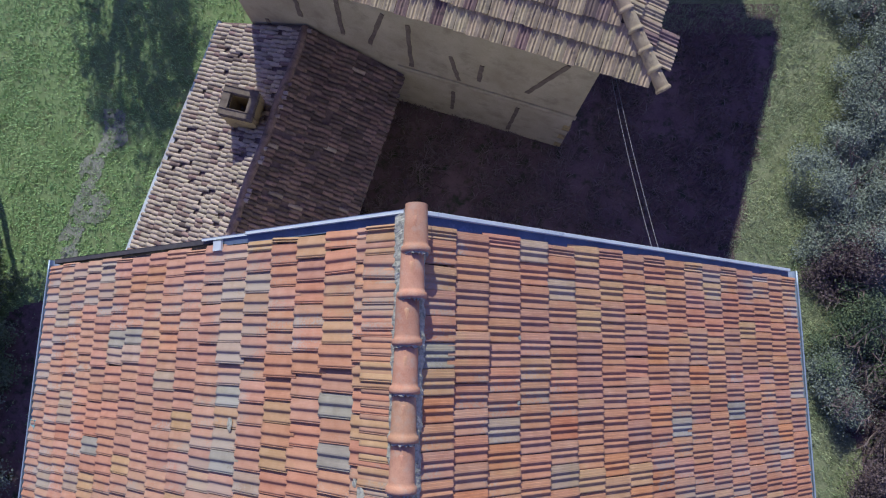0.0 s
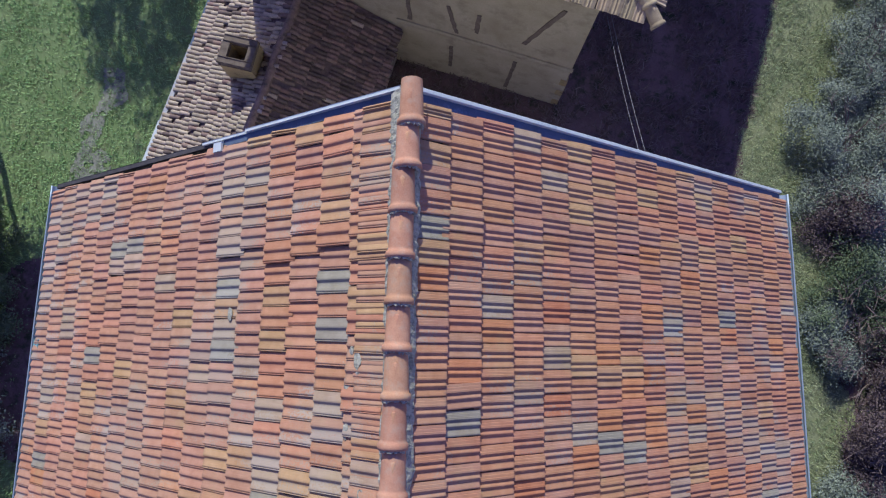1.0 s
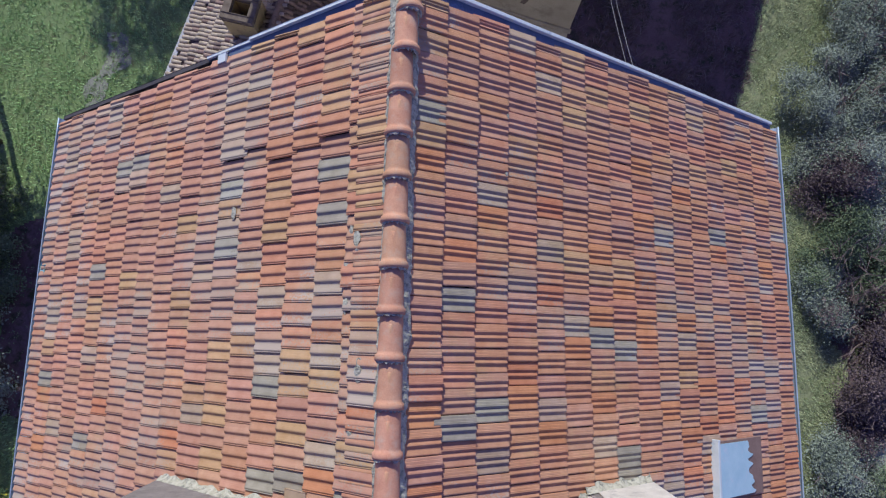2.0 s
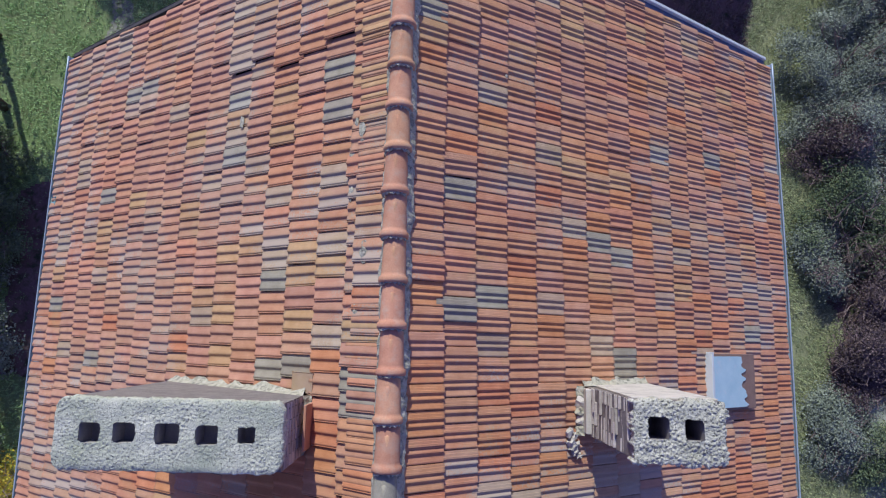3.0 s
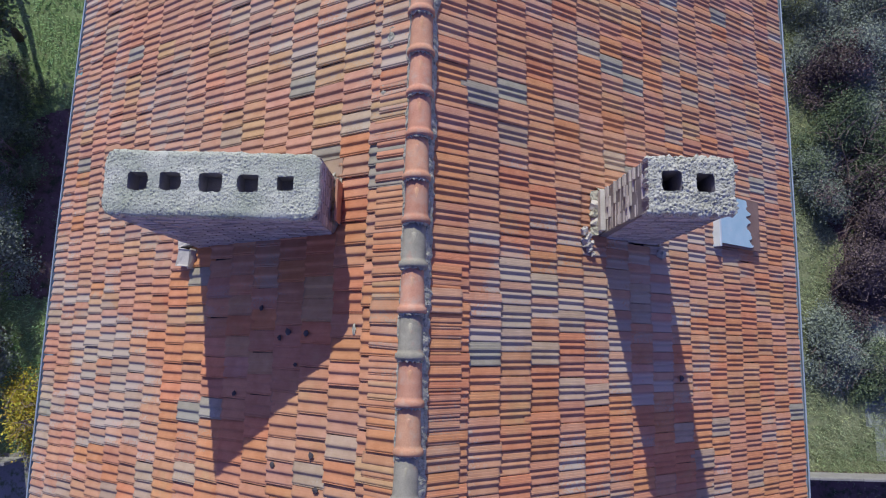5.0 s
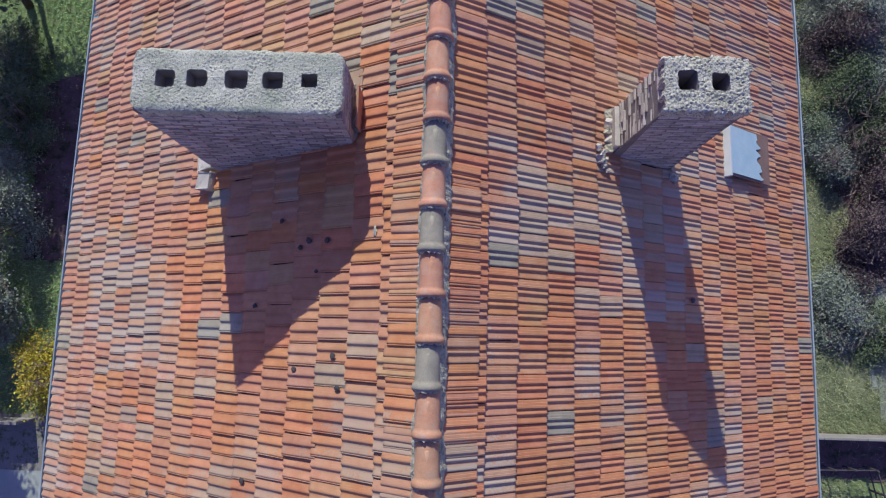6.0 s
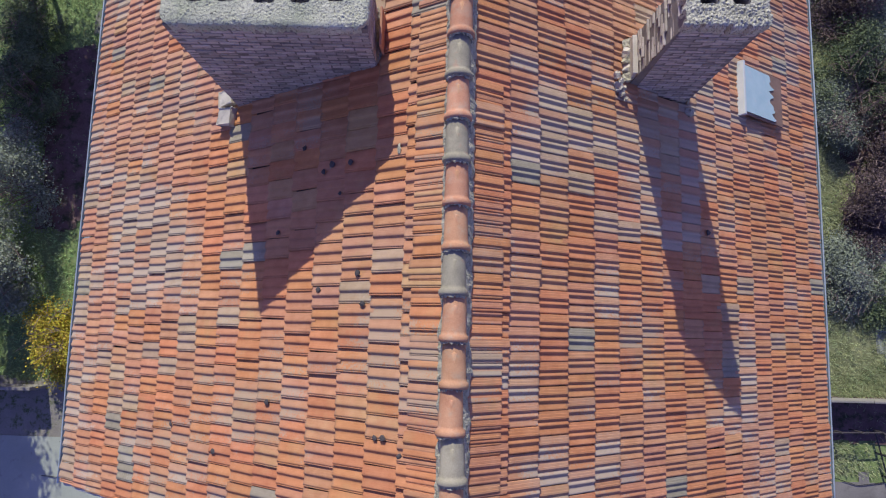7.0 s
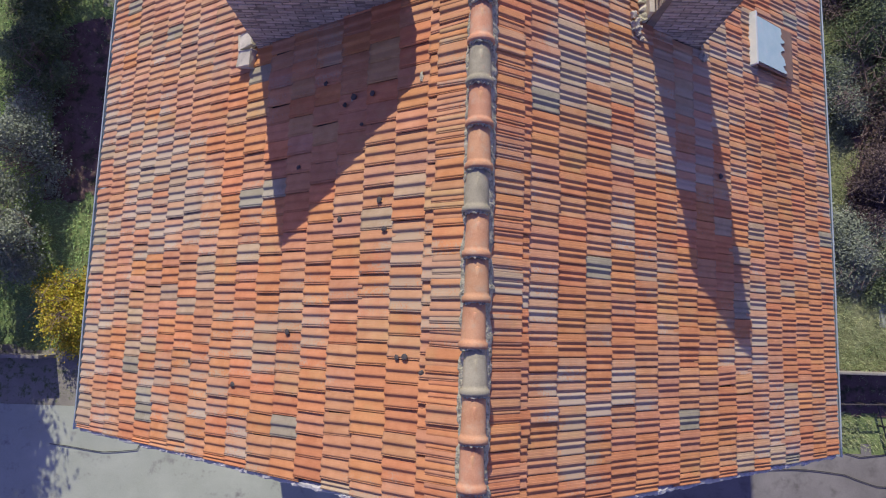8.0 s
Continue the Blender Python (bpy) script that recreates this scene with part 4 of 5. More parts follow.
def path_area(x, y):
    c = float(np.interp(y, [-10, -5.5, -4, 1.1, 3.4, 5], [-10.3, -10.8, -11.0, -9.85, -9.25, -9.0])) + 0.3 * noise.noise(Vector((x, y, 5)))
    w = 0.36 + 0.4 * noise.noise(Vector((x * 1.5, y * 1.5, 9))) - 0.25 * max(0, (y - 3) / 2)
    return abs(x - c) < w and noise.noise(Vector((x * 4, y * 4, 3))) > -0.25


path = link_mesh("gravel_path", sheet_mesh("gravel_path", -13, -6.5, 0.2, 5.2, 0.045, 0.022, M_GRAVEL, path_area))
tagged(path, "patchy grey gravel path in the lawn", "path", kind="structure")
road = link_mesh("road_edge", sheet_mesh("road_edge", 10.9, 16, -9.0, -3.5, 0.2, 0.03, M_PAVE, lambda x, y: x > 11.05 + 0.2 * noise.noise(Vector((x, y * 1.2, 6)))))
tagged(road, "strip of grey concrete road beyond the thicket", "road", kind="structure")
yard = link_mesh("earth_yard", sheet_mesh("earth_yard", -14, -5.2, -11.4, -8.9, 0.06, 0.026, M_EARTH, lambda x, y: y < -9.4 + 0.25 * noise.noise(Vector((x * 1.1, y * 1.1, 2)))))
tagged(yard, "bare trodden earth beside the paving", "ground", kind="structure")


def blades(name, count, area, size, wide, lean, material, label, category, seed, density=None):
    """A stand of grass: short curved blades in one mesh."""
    rng = random.Random(seed)
    verts, faces = [], []
    x0, x1, y0, y1 = area
    while count > 0:
        x, y = rng.uniform(x0, x1), rng.uniform(y0, y1)
        count -= 1
        if density and rng.random() > density(x, y):
            continue
        z = ground_z(x, y)
        for _ in range(3):
            a = rng.uniform(0, 6.283)
            h, w = size * rng.uniform(0.5, 1.2), wide * rng.uniform(0.6, 1.2)
            l = lean * h * rng.uniform(0.4, 1.3)
            bx, by = x + jit(rng, 0.05), y + jit(rng, 0.05)
            dx, dy = math.cos(a), math.sin(a)
            o = len(verts)
            verts += [(bx - dy * w, by + dx * w, z), (bx + dy * w, by - dx * w, z), (bx + dx * l * 0.5 + dy * w * 0.7, by + dy * l * 0.5 - dx * w * 0.7, z + h * 0.7),
                      (bx + dx * l * 0.5 - dy * w * 0.7, by + dy * l * 0.5 + dx * w * 0.7, z + h * 0.7), (bx + dx * l, by + dy * l, z + h * 0.85)]
            faces += [(o, o + 1, o + 2, o + 3), (o + 3, o + 2, o + 4)]
    ob = link_mesh(name, mesh_of(name, verts, faces, material))
    return tagged(ob, label, category, kind="stuff")


def strip_area(x, y):
    """The bare strip between the shrubs and the house, painted dark for tree shade."""
    edge = 0.35 * noise.noise(Vector((x * 0.9, y * 0.9, 17))) + 0.12 * noise.noise(Vector((x * 4, y * 4, 17)))
    return -11.3 + edge < x < -5.0 and -5.4 + edge < y < -0.1 + edge + 0.16 * (x + 9)


# The trees' shade on this strip is put into the ground colour.
strip = link_mesh("damp_strip", sheet_mesh("damp_strip", -12.0, -5.0, -6.2, 0.8, 0.06, 0.030, M_SHADE_EARTH, strip_area))
tagged(strip, "ground strip beside the house coloured dark for tree shade", "ground", kind="structure")


def lawn_density(x, y):
    if y > 0.2 and path_area(x, y):
        return 0.5
    if strip_area(x, y):
        return 0.05
    return 0.75 + 0.5 * noise.noise(Vector((x * 0.8, y * 0.8, 1)))


blades("lawn_grass", 42000, (-14, -5.6, -9.4, 9.5), 0.07, 0.010, 1.2, M_BLADE, "short green lawn grass", "grass", 2, lawn_density)
meadow = link_mesh("meadow", sheet_mesh("meadow", 4.6, 30, -9.3, 30, 0.4, 0.02, M_ROUGH))
tagged(meadow, "rough unmown meadow ground east of the house", "ground", kind="structure")
# Dark sheet that paints the neighbour's shadow, cut along its edge.
shade = link_mesh("damp_ground", sheet_mesh("damp_ground", -2.6, 9.4, -0.6, 8.4, 0.2, 0.035, M_SHADE_EARTH, lambda x, y: x < 7.45 + 0.26 * y + 0.2 * noise.noise(Vector((x, y, 8)))))
tagged(shade, "ground between the two houses coloured dark for their shade", "ground", kind="structure")


# The yard wall's shadow, painted as a dark band of ground.
strip = link_mesh("damp_strip", sheet_mesh("damp_strip", 4.7, 16, -11.1, -9.28, 0.08, 0.030, M_SHADE_EARTH, lambda x, y: y > -10.4 + 0.15 * noise.noise(Vector((x * 1.2, y * 1.2, 4)))))
tagged(strip, "bare ground strip coloured dark for the yard wall's shadow", "ground", kind="structure")
# Shade among the shrubs, laid as a dark ground sheet.
under = link_mesh("undergrowth_soil", sheet_mesh("undergrowth_soil", 8.8, 16, -5.4, 4.0, 0.12, 0.045, M_SHADE_EARTH, lambda x, y: x > 10.3 + 0.6 * noise.noise(Vector((x, y * 0.8, 21))) + 0.5 * max(0.0, y - 2.5) and noise.noise(Vector((x * 2, y * 2, 5))) > -0.45))
tagged(under, "ground under the thicket coloured dark for its shade", "ground", kind="structure")


def meadow_density(x, y):
    if -0.5 < y < 7.5 and x < 7.3 + 0.26 * y + 0.2 * noise.noise(Vector((x, y, 8))):
        return 0.0
    if -10.4 < y < -9.3:
        return 0.03
    if -6.0 < y < 3.6 and x > 10.2 + 0.5 * noise.noise(Vector((x, y * 0.8, 21))):
        return 0.10
    return 0.75 + 0.9 * noise.noise(Vector((x * 0.7, y * 0.7, 4)))


blades("rough_grass", 120000, (4.7, 12.8, -11.2, 11.5), 0.12, 0.0055, 1.1, M_HAY, "tall rough unmown yellow-green grass", "grass", 3, meadow_density)
# Weeds toned dark to deepen the same shadow.
blades("shade_weeds", 15000, (-2.4, 8.6, -0.4, 7.8), 0.22, 0.012, 1.2, M_SHADE_WEED, "sparse weeds coloured dark for the shade between houses", "weeds", 4, lambda x, y: (0.45 + 0.9 * noise.noise(Vector((x * 0.9, y * 0.9, 14)))) * (x < 7.4 + 0.26 * y))


# ---- the neighbouring house, turned about sixteen degrees ----
TURN = radians(16.4)
NC = Vector((3.84, 3.21, 0))
# x runs west along the south eave, y north.
NM = Matrix(((-math.cos(TURN), math.sin(TURN), 0), (math.sin(TURN), math.cos(TURN), 0), (0, 0, 1))).to_4x4()
NM.translation = NC


def nb(x0, x1, y0, y1, z0, z1, bevel=0.0, pre=None):
    return box(x0, x1, y0, y1, z0, z1, bevel, NM if pre is None else NM @ pre)


EAVE_N, N_W, N_D = 1.30, 9.75, 14.0
neighbour = thing("house", "old ochre rendered half-timbered house with a hipped tiled roof", "house")
part("wall", nb(0.86, 8.95, 0.80, 1.10, -5.4, 1.18), M_OCHRE, neighbour, "stained ochre rendered wall with bared timbers")
part("wall", nb(0.86, 1.16, 1.105, 13.4, -5.4, 1.18), M_OCHRE, neighbour, "ochre rendered side wall")
part("wall", nb(8.65, 8.95, 1.105, 13.4, -5.4, 1.18), M_OCHRE, neighbour, "ochre rendered side wall")
part("wall", nb(1.165, 8.645, 13.1, 13.4, -5.4, 1.18), M_OCHRE, neighbour, "ochre rendered back wall")
part("string_course", nb(0.83, 5.2, 0.765, 0.797, -2.72, -2.58, 0.01), M_OCHRE, neighbour, "render band between the storeys")
part("ceiling_boards", nb(0.42, N_W - 0.05, 0.05, N_D - 0.05, 1.19, 1.24), M_BOARD, neighbour, "dark eaves boarding")


def timber(x0, z0, x1, z1, w=0.10):
    l = math.hypot(x1 - x0, z1 - z0)
    pre = Matrix.Translation(((x0 + x1) / 2, 0.792, (z0 + z1) / 2)) @ Matrix.Rotation(-math.atan2(z1 - z0, x1 - x0), 4, "Y")
    bm = nb(-l / 2, l / 2, -0.012, 0.006, -w / 2, w / 2, 0.0, pre)
    bmesh.ops.subdivide_edges(bm, edges=[e for e in bm.edges if e.calc_length() > l * 0.8], cuts=9)
    for v in bm.verts:
        v.co += Vector((noise.noise(v.co * 6) * 0.03, 0, noise.noise(v.co * 6 + Vector((5, 5, 5))) * 0.035))
    part("timber", bm, M_TIMBER, neighbour, "bared dark timber brace")


TIMBERS = [(6.39, -0.40, 6.46, -1.83), (5.39, -0.45, 5.84, -1.94), (4.86, -0.6, 4.87, -2.45), (3.93, -1.42, 3.71, -2.48), (3.21, -1.41, 3.24, -2.21),
           (1.47, -0.33, 2.11, -2.09), (2.2, -3.04, 2.3, -4.6), (3.84, -3.21, 3.85, -4.3), (7.37, -0.5, 7.42, -1.58), (8.43, -2.2, 8.40, -2.9)]
for row in TIMBERS:
    timber(*row)
# Crumbled quoin at the corner.
for k in range(5):
    part("quoin", nb(0.842, 0.98 + 0.12 * (k % 2), 0.782, 0.88, -4.7 + k * 0.30, -4.45 + k * 0.30, 0.02), M_OCHRE if k % 2 else M_YELLOW, neighbour, "bared corner stone")

# Its hipped roof: a south hip and the two long slopes.
PITCH_N = radians(20)
rise = math.tan(PITCH_N)
apex = Vector((N_W / 2, N_W / 2, EAVE_N + rise * N_W / 2))
apex_n = Vector((N_W / 2, N_D - N_W / 2, apex.z))
# The east eave's inward step is unseen, added to place its cast shadow.
roof_pts = [Vector((0, 0, EAVE_N)), Vector((N_W, 0, EAVE_N)), Vector((N_W, N_D, EAVE_N)), Vector((0, N_D, EAVE_N)), apex, apex_n,
            Vector((0, 1.0, EAVE_N)), Vector((0.34, 1.0, EAVE_N + 0.34 * rise)), Vector((0.34, N_D, EAVE_N + 0.34 * rise))]
n_roof = link_mesh("roof", mesh_of("roof", [NM @ p for p in roof_pts], [(0, 1, 4), (1, 2, 5, 4), (2, 8, 5), (8, 7, 6, 0, 4, 5)], M_BOARD), neighbour, "hipped roof deck under old tiles")


def cover(name, origin, down, normal, length, across, keep, w, step, template, kinds, materials, parent, label, seed, slip=0.02, miss=0.0):
    f = slope_frame(origin, down, normal)
    rng = random.Random(seed)
    poses, picks = [], []
    tl = template[0][:, 0].max()
    n = int(length / step) + 1
    for c in range(n):
        s = length + 0.04 - c * step
        y = across[0] + (w / 2 if c % 2 else 0) * 0.5
        while y < across[1]:
            ss = s + jit(rng, slip)
            if keep(ss - tl * 0.6, y) and rng.random() >= miss:
                poses.append(f @ Matrix.Translation((ss - tl, y, 0.02 + jit(rng, 0.006))) @ Matrix.Rotation(jit(rng, 0.03), 4, "Z"))
                picks.append(kinds(rng))
            y += w * (1 + jit(rng, 0.03))
    return joined_tiles(name, template, poses, picks, materials, parent, label)


NR = NM.to_3x3()
old_kind = lambda rng: 0 if rng.random() < 0.86 else (1 if rng.random() < 0.8 else 2)
hip_len = (N_W / 2) / math.cos(PITCH_N)
cover("hip_tiles", NM @ apex, NR @ Vector((0, -math.cos(PITCH_N), -math.sin(PITCH_N))), NR @ Vector((0, -math.sin(PITCH_N), math.cos(PITCH_N))), hip_len, (-N_W / 2, N_W / 2),
      lambda s, y: 0 < s and abs(y) < s * math.cos(PITCH_N) - 0.05 + 0.1, 0.215, 0.40, tile_template(0.215, 0.47, 1, 0.05, 0.03, 2.0), old_kind, [OLD_TAN] + OLD_TILE[1:], n_roof, "dusty old interlocking clay tiles", 31, 0.012)
mid_e = NM @ ((apex + apex_n) / 2)
side_len = N_D - N_W
cover("slope_tiles", mid_e, NR @ Vector((-math.cos(PITCH_N), 0, -math.sin(PITCH_N))), NR @ Vector((-math.sin(PITCH_N), 0, math.cos(PITCH_N))), hip_len, (-N_D / 2, N_D / 2),
      lambda s, y: 0 < s and abs(y) < side_len / 2 + s * math.cos(PITCH_N) - 0.02 and (y < 1.0 - N_D / 2 or s < hip_len - 0.40), 0.215, 0.40, tile_template(0.215, 0.47, 1, 0.05, 0.03, 2.0), old_kind, [OLD_TAN] + OLD_TILE[1:], n_roof, "dusty old interlocking clay tiles", 32, 0.012)
# Hip caps on the south-east hip.
hip_way = (apex - Vector((0, 0, EAVE_N)))
hip_mesh = cap_mesh(OLD_TAN)
steps = int(hip_way.length / 0.36)
rng = random.Random(6)
for k in range(steps):
    p = Vector((0, 0, EAVE_N)) + hip_way.normalized() * (0.36 * k + 0.36)
    d = NR @ hip_way.normalized()
    q = d.to_track_quat("Y", "Z").to_matrix().to_4x4()
    ob = link_mesh("hip_tile", hip_mesh, neighbour)
    ob.matrix_local = Matrix.Translation(NM @ p + Vector((0, 0, 0.05))) @ q @ Matrix.Rotation(jit(rng, 0.04), 4, "Z") @ Matrix.Scale(1.1, 4)

# ---- the low annex between the houses ----
annex = thing("annex", "low lean-to annex with an old sagging tiled gable roof", "annex")
AR, AW, AE, AZR, AZW, AZE = 7.35, 9.87, 5.10, -1.95, -3.12, -3.05
A_S, A_N = -5.6, 0.78
part("wall", nb(9.10, 9.35, A_S + 0.4, A_N, -5.4, -3.15), M_OCHRE, annex, "low ochre annex wall")
part("wall", nb(5.40, 5.65, A_S + 0.4, A_N, -5.4, -3.15), M_OCHRE, annex, "low ochre annex wall")
part("wall", nb(5.655, 9.095, A_S + 0.4, A_S + 0.65, -5.4, -3.15), M_OCHRE, annex, "low ochre annex end wall")
a_pts = [(AR, A_S, AZR), (AR, A_N, AZR), (AW, A_N, AZW), (AW, A_S, AZW), (AE, A_N, AZE), (AE, A_S, AZE)]
a_roof = link_mesh("roof", mesh_of("roof", [NM @ Vector(p) for p in a_pts], [(0, 1, 2, 3), (1, 0, 5, 4)], OLD_TILE[2]), annex, "dark boarding under old tiles")
# The east slope takes darker tiles to paint in its shade.
a_kind = {1: lambda rng: 0 if rng.random() < 0.84 else (1 if rng.random() < 0.8 else 2), -1: lambda rng: 1 if rng.random() < 0.60 else (0 if rng.random() < 0.03 else 2)}
for side, xe, ze, seed in ((1, AW, AZW, 41), (-1, AE, AZE, 42)):
    run, drop = abs(xe - AR), AZR - ze
    ln = math.hypot(run, drop)
    cover("annex_tiles", NM @ Vector((AR, (A_S + A_N) / 2, AZR)), NR @ Vector((side * run, 0, -drop)), NR @ Vector((side * drop, 0, run)), ln,
          (-(A_N - A_S) / 2 + 0.1, (A_N - A_S) / 2 - 0.05), lambda s, y: s > -0.1, 0.112, 0.25, barrel_template(0.108, 0.32, 0.034, 0.46), a_kind[side], OLD_TILE, a_roof, "uneven dusty old curved tiles with dark gaps", seed, 0.04, 0.07)
v, fc = tube([NM @ Vector((AR + 0.02 * math.sin(k), A_S + 0.1 + (A_N - A_S - 0.15) * k / 20, AZR + 0.03)) for k in range(21)], 0.10, 8)
link_mesh("ridge", mesh_of("ridge", v, fc, OLD_TILE[1], None, True), annex, "mortared brown ridge of curved tiles")
part("eave_gutter", nb(AW + 0.03, AW + 0.14, A_S, -3.2, AZW - 0.07, AZW + 0.032, 0.01), M_PALE, annex, "pale turquoise eaves gutter")
part("eave_gutter", nb(AW + 0.03, AW + 0.12, -3.19, -1.15, AZW - 0.07, AZW + 0.028, 0.01), M_WHITE, annex, "whitish eaves gutter")
part("eave_gutter", nb(AW + 0.03, AW + 0.11, -1.14, A_N, AZW - 0.07, AZW + 0.03, 0.01), M_BLUE, annex, "blue eaves gutter")

# Its chimney: a hollow square stack, yellow rendered below.
stack = thing("chimney", "short square yellow rendered chimney stack, sooty and open at the top", "chimney")
cm = NM @ Matrix.Translation((8.02, -1.55, 0)) @ Matrix.Rotation(radians(-4), 4, "Z")
for x0, x1, y0, y1 in ((-0.36, 0.36, 0.20, 0.32), (-0.36, 0.36, -0.32, -0.20), (-0.36, -0.24, -0.197, 0.197), (0.24, 0.36, -0.197, 0.197)):
    part("stack_wall", box(x0, x1, y0, y1, -3.0, -1.62, 0.015, cm), M_YELLOW, stack, "stained yellow render")
for x0, x1, y0, y1 in ((-0.365, 0.365, 0.19, 0.325), (-0.365, 0.365, -0.325, -0.19), (-0.365, -0.23, -0.187, 0.187), (0.23, 0.365, -0.187, 0.187)):
    part("rim", box(x0, x1, y0, y1, -1.615, -1.50, 0.02, cm), M_TIMBER, stack, "sooty brick rim")
part("flue", box(-0.235, 0.235, -0.195, 0.195, -2.9, -2.3, 0, cm), M_SOOT, stack, "soot-black flue bottom")

# Cables from the neighbour's eaves to the house.
for n, (a, b, sag) in enumerate((((3.12, 3.56, 0.95), (3.46, -0.5, 2.35), 0.15), ((3.19, 3.59, 0.95), (3.56, -0.5, 2.3), 0.10))):
    pts = []
    for k in range(21):
        u = k / 20
        p = Vector(a).lerp(Vector(b), u)
        p.z -= sag * 4 * u * (1 - u)
        pts.append(p)
    v, fc = tube(pts, 0.004, 5)
    tagged(link_mesh("cable", mesh_of("cable", v, fc, M_CABLE, None, True)), "thin pale cable slung between two houses", "cable", "cables between the houses")


# ---- shrubs and trees ----
def leaf_cloud(rng, centres, per, spread, size, flat=0.6):
    verts, faces = [], []
    for c in centres:
        for _ in range(per):
            p = Vector(c) + Vector((rng.gauss(0, 1), rng.gauss(0, 1), rng.gauss(0, flat))) * spread
            a, t = rng.uniform(0, 6.283), rng.gauss(0, 0.7)
            s = size * rng.uniform(0.55, 1.3)
            u = Vector((math.cos(a) * math.cos(t), math.sin(a) * math.cos(t), math.sin(t)))
            w = u.cross(Vector((rng.gauss(0, 0.5), rng.gauss(0, 0.5), 1))).normalized() * s * 0.42
            o = len(verts)
            verts += [p - u * s * 0.5, p + w, p + u * s * 0.6, p - w]
            faces.append((o, o + 1, o + 2, o + 3))
    return verts, faces


def branching(rng, base, height, radius, spread, limbs, lean=(0, 0), crook=0.12, low=0.3):
    """A tapered trunk with limbs; gives the tubes and the limb ends."""
    tubes, tips = [], []
    top = Vector(base) + Vector((lean[0], lean[1], height * 0.75))
    trunk = []
    for k in range(7):
        u = k / 6
        trunk.append(Vector(base).lerp(top, u) + Vector((jit(rng, crook), jit(rng, crook), 0)) * (u > 0))
    tubes.append(tube(trunk, [radius * (1 - 0.7 * k / 6) for k in range(7)], 8))
    for n in range(limbs):
        u = rng.uniform(low, 1.0)
        p = Vector(base).lerp(top, u)
        a = rng.uniform(0, 6.283)
        r = spread * rng.uniform(0.5, 1.0) * (1.15 - 0.5 * u)
        e = p + Vector((math.cos(a) * r, math.sin(a) * r, height * rng.uniform(0.08, 0.28)))
        m = p.lerp(e, 0.5) + Vector((jit(rng, 0.12), jit(rng, 0.12), 0.06 * height))
        tubes.append(tube([p, m, e], [radius * 0.38 * (1.2 - u), radius * 0.22, 0.008], 5))
        tips += [e, m.lerp(e, 0.5), e + Vector((jit(rng, 0.3), jit(rng, 0.3), jit(rng, 0.2)))]
        for _ in range(3):
            q = m.lerp(e, rng.random())
            e2 = q + Vector((jit(rng, r * 0.5), jit(rng, r * 0.5), rng.uniform(0.0, 0.2) * height))
            tubes.append(tube([q, e2], [0.016, 0.005], 4))
            tips.append(e2)
    return tubes, tips


def shrub(x, y, width, depth, height, seed, leaf, label, category="shrub", name="shrub", leaves=9000, size=0.075, bare=0.12, group=""):
    rng = random.Random(seed)
    z = ground_z(x, y)
    root = thing(name, label, category, group=group)
    stems, centres = [], []
    for _ in range(26):
        a, r = rng.uniform(0, 6.283), math.sqrt(rng.random())
        ex, ey = x + math.cos(a) * r * width / 2, y + math.sin(a) * r * depth / 2
        h = height * (1.05 - 0.55 * r * r) * rng.uniform(0.65, 1.05)
        b = (x + (ex - x) * 0.35, y + (ey - y) * 0.35, z - 0.05)
        mid = ((b[0] + ex) / 2 + jit(rng, 0.12), (b[1] + ey) / 2 + jit(rng, 0.12), z + h * 0.6)
        stems.append(tube([b, mid, (ex, ey, z + h)], [0.025, 0.016, 0.006], 4))
        for _ in range(4):
            q = Vector(mid).lerp(Vector((ex, ey, z + h)), rng.random())
            stems.append(tube([q, q + Vector((jit(rng, 0.45), jit(rng, 0.45), rng.uniform(0.0, 0.35)))], [0.009, 0.003], 3))
    for _ in range(int(width * depth * 11)):
        a, r = rng.uniform(0, 6.283), math.sqrt(rng.random())
        k = 1 + 0.75 * noise.noise(Vector((math.cos(a) * 1.3 + seed * 3.7, math.sin(a) * 1.3, 0))) + 0.3 * noise.noise(Vector((math.cos(a) * 4 + seed, math.sin(a) * 4, 0)))
        px, py = x + math.cos(a) * r * k * width / 2, y + math.sin(a) * r * k * depth / 2
        if noise.noise(Vector((px * 1.1, py * 1.1, seed))) < -bare:
            continue
        h = height * (1 - 0.45 * r ** 3) * (0.62 + 0.75 * noise.noise(Vector((px * 0.9, py * 0.9, 7))))
        centres.append((px, py, z + h * rng.uniform(0.55, 1.0)))
    v, fc = merge(stems)
    link_mesh("branchwork", mesh_of("branchwork", v, fc, M_TWIG), root, "bare brown stems")
    per = max(4, int(leaves / max(1, len(centres))))
    v, fc = leaf_cloud(rng, centres, per, 0.17, size)
    link_mesh("foliage", mesh_of("foliage", v, fc, leaf), root, "small leaves")
    return root


def tree(x, y, height, radius, spread, limbs, seed, leaf, label, leaves=60, cloud=0.26, size=0.09, lean=(0, 0), low=0.3):
    rng = random.Random(seed)
    z = ground_z(x, y)
    root = thing("tree", label, "tree")
    tubes, tips = branching(rng, (x, y, z - 0.1), height, radius, spread, limbs, lean, low=low)
    v, fc = merge(tubes)
    link_mesh("trunk", mesh_of("trunk", v, fc, M_BARK, None, True), root, "dark bark trunk and limbs")
    v, fc = leaf_cloud(rng, tips, leaves, cloud, size, 0.8)
    link_mesh("crown", mesh_of("crown", v, fc, leaf), root, "loose leafy crown")
    return root


# The thicket east of the house.
rng = random.Random(77)
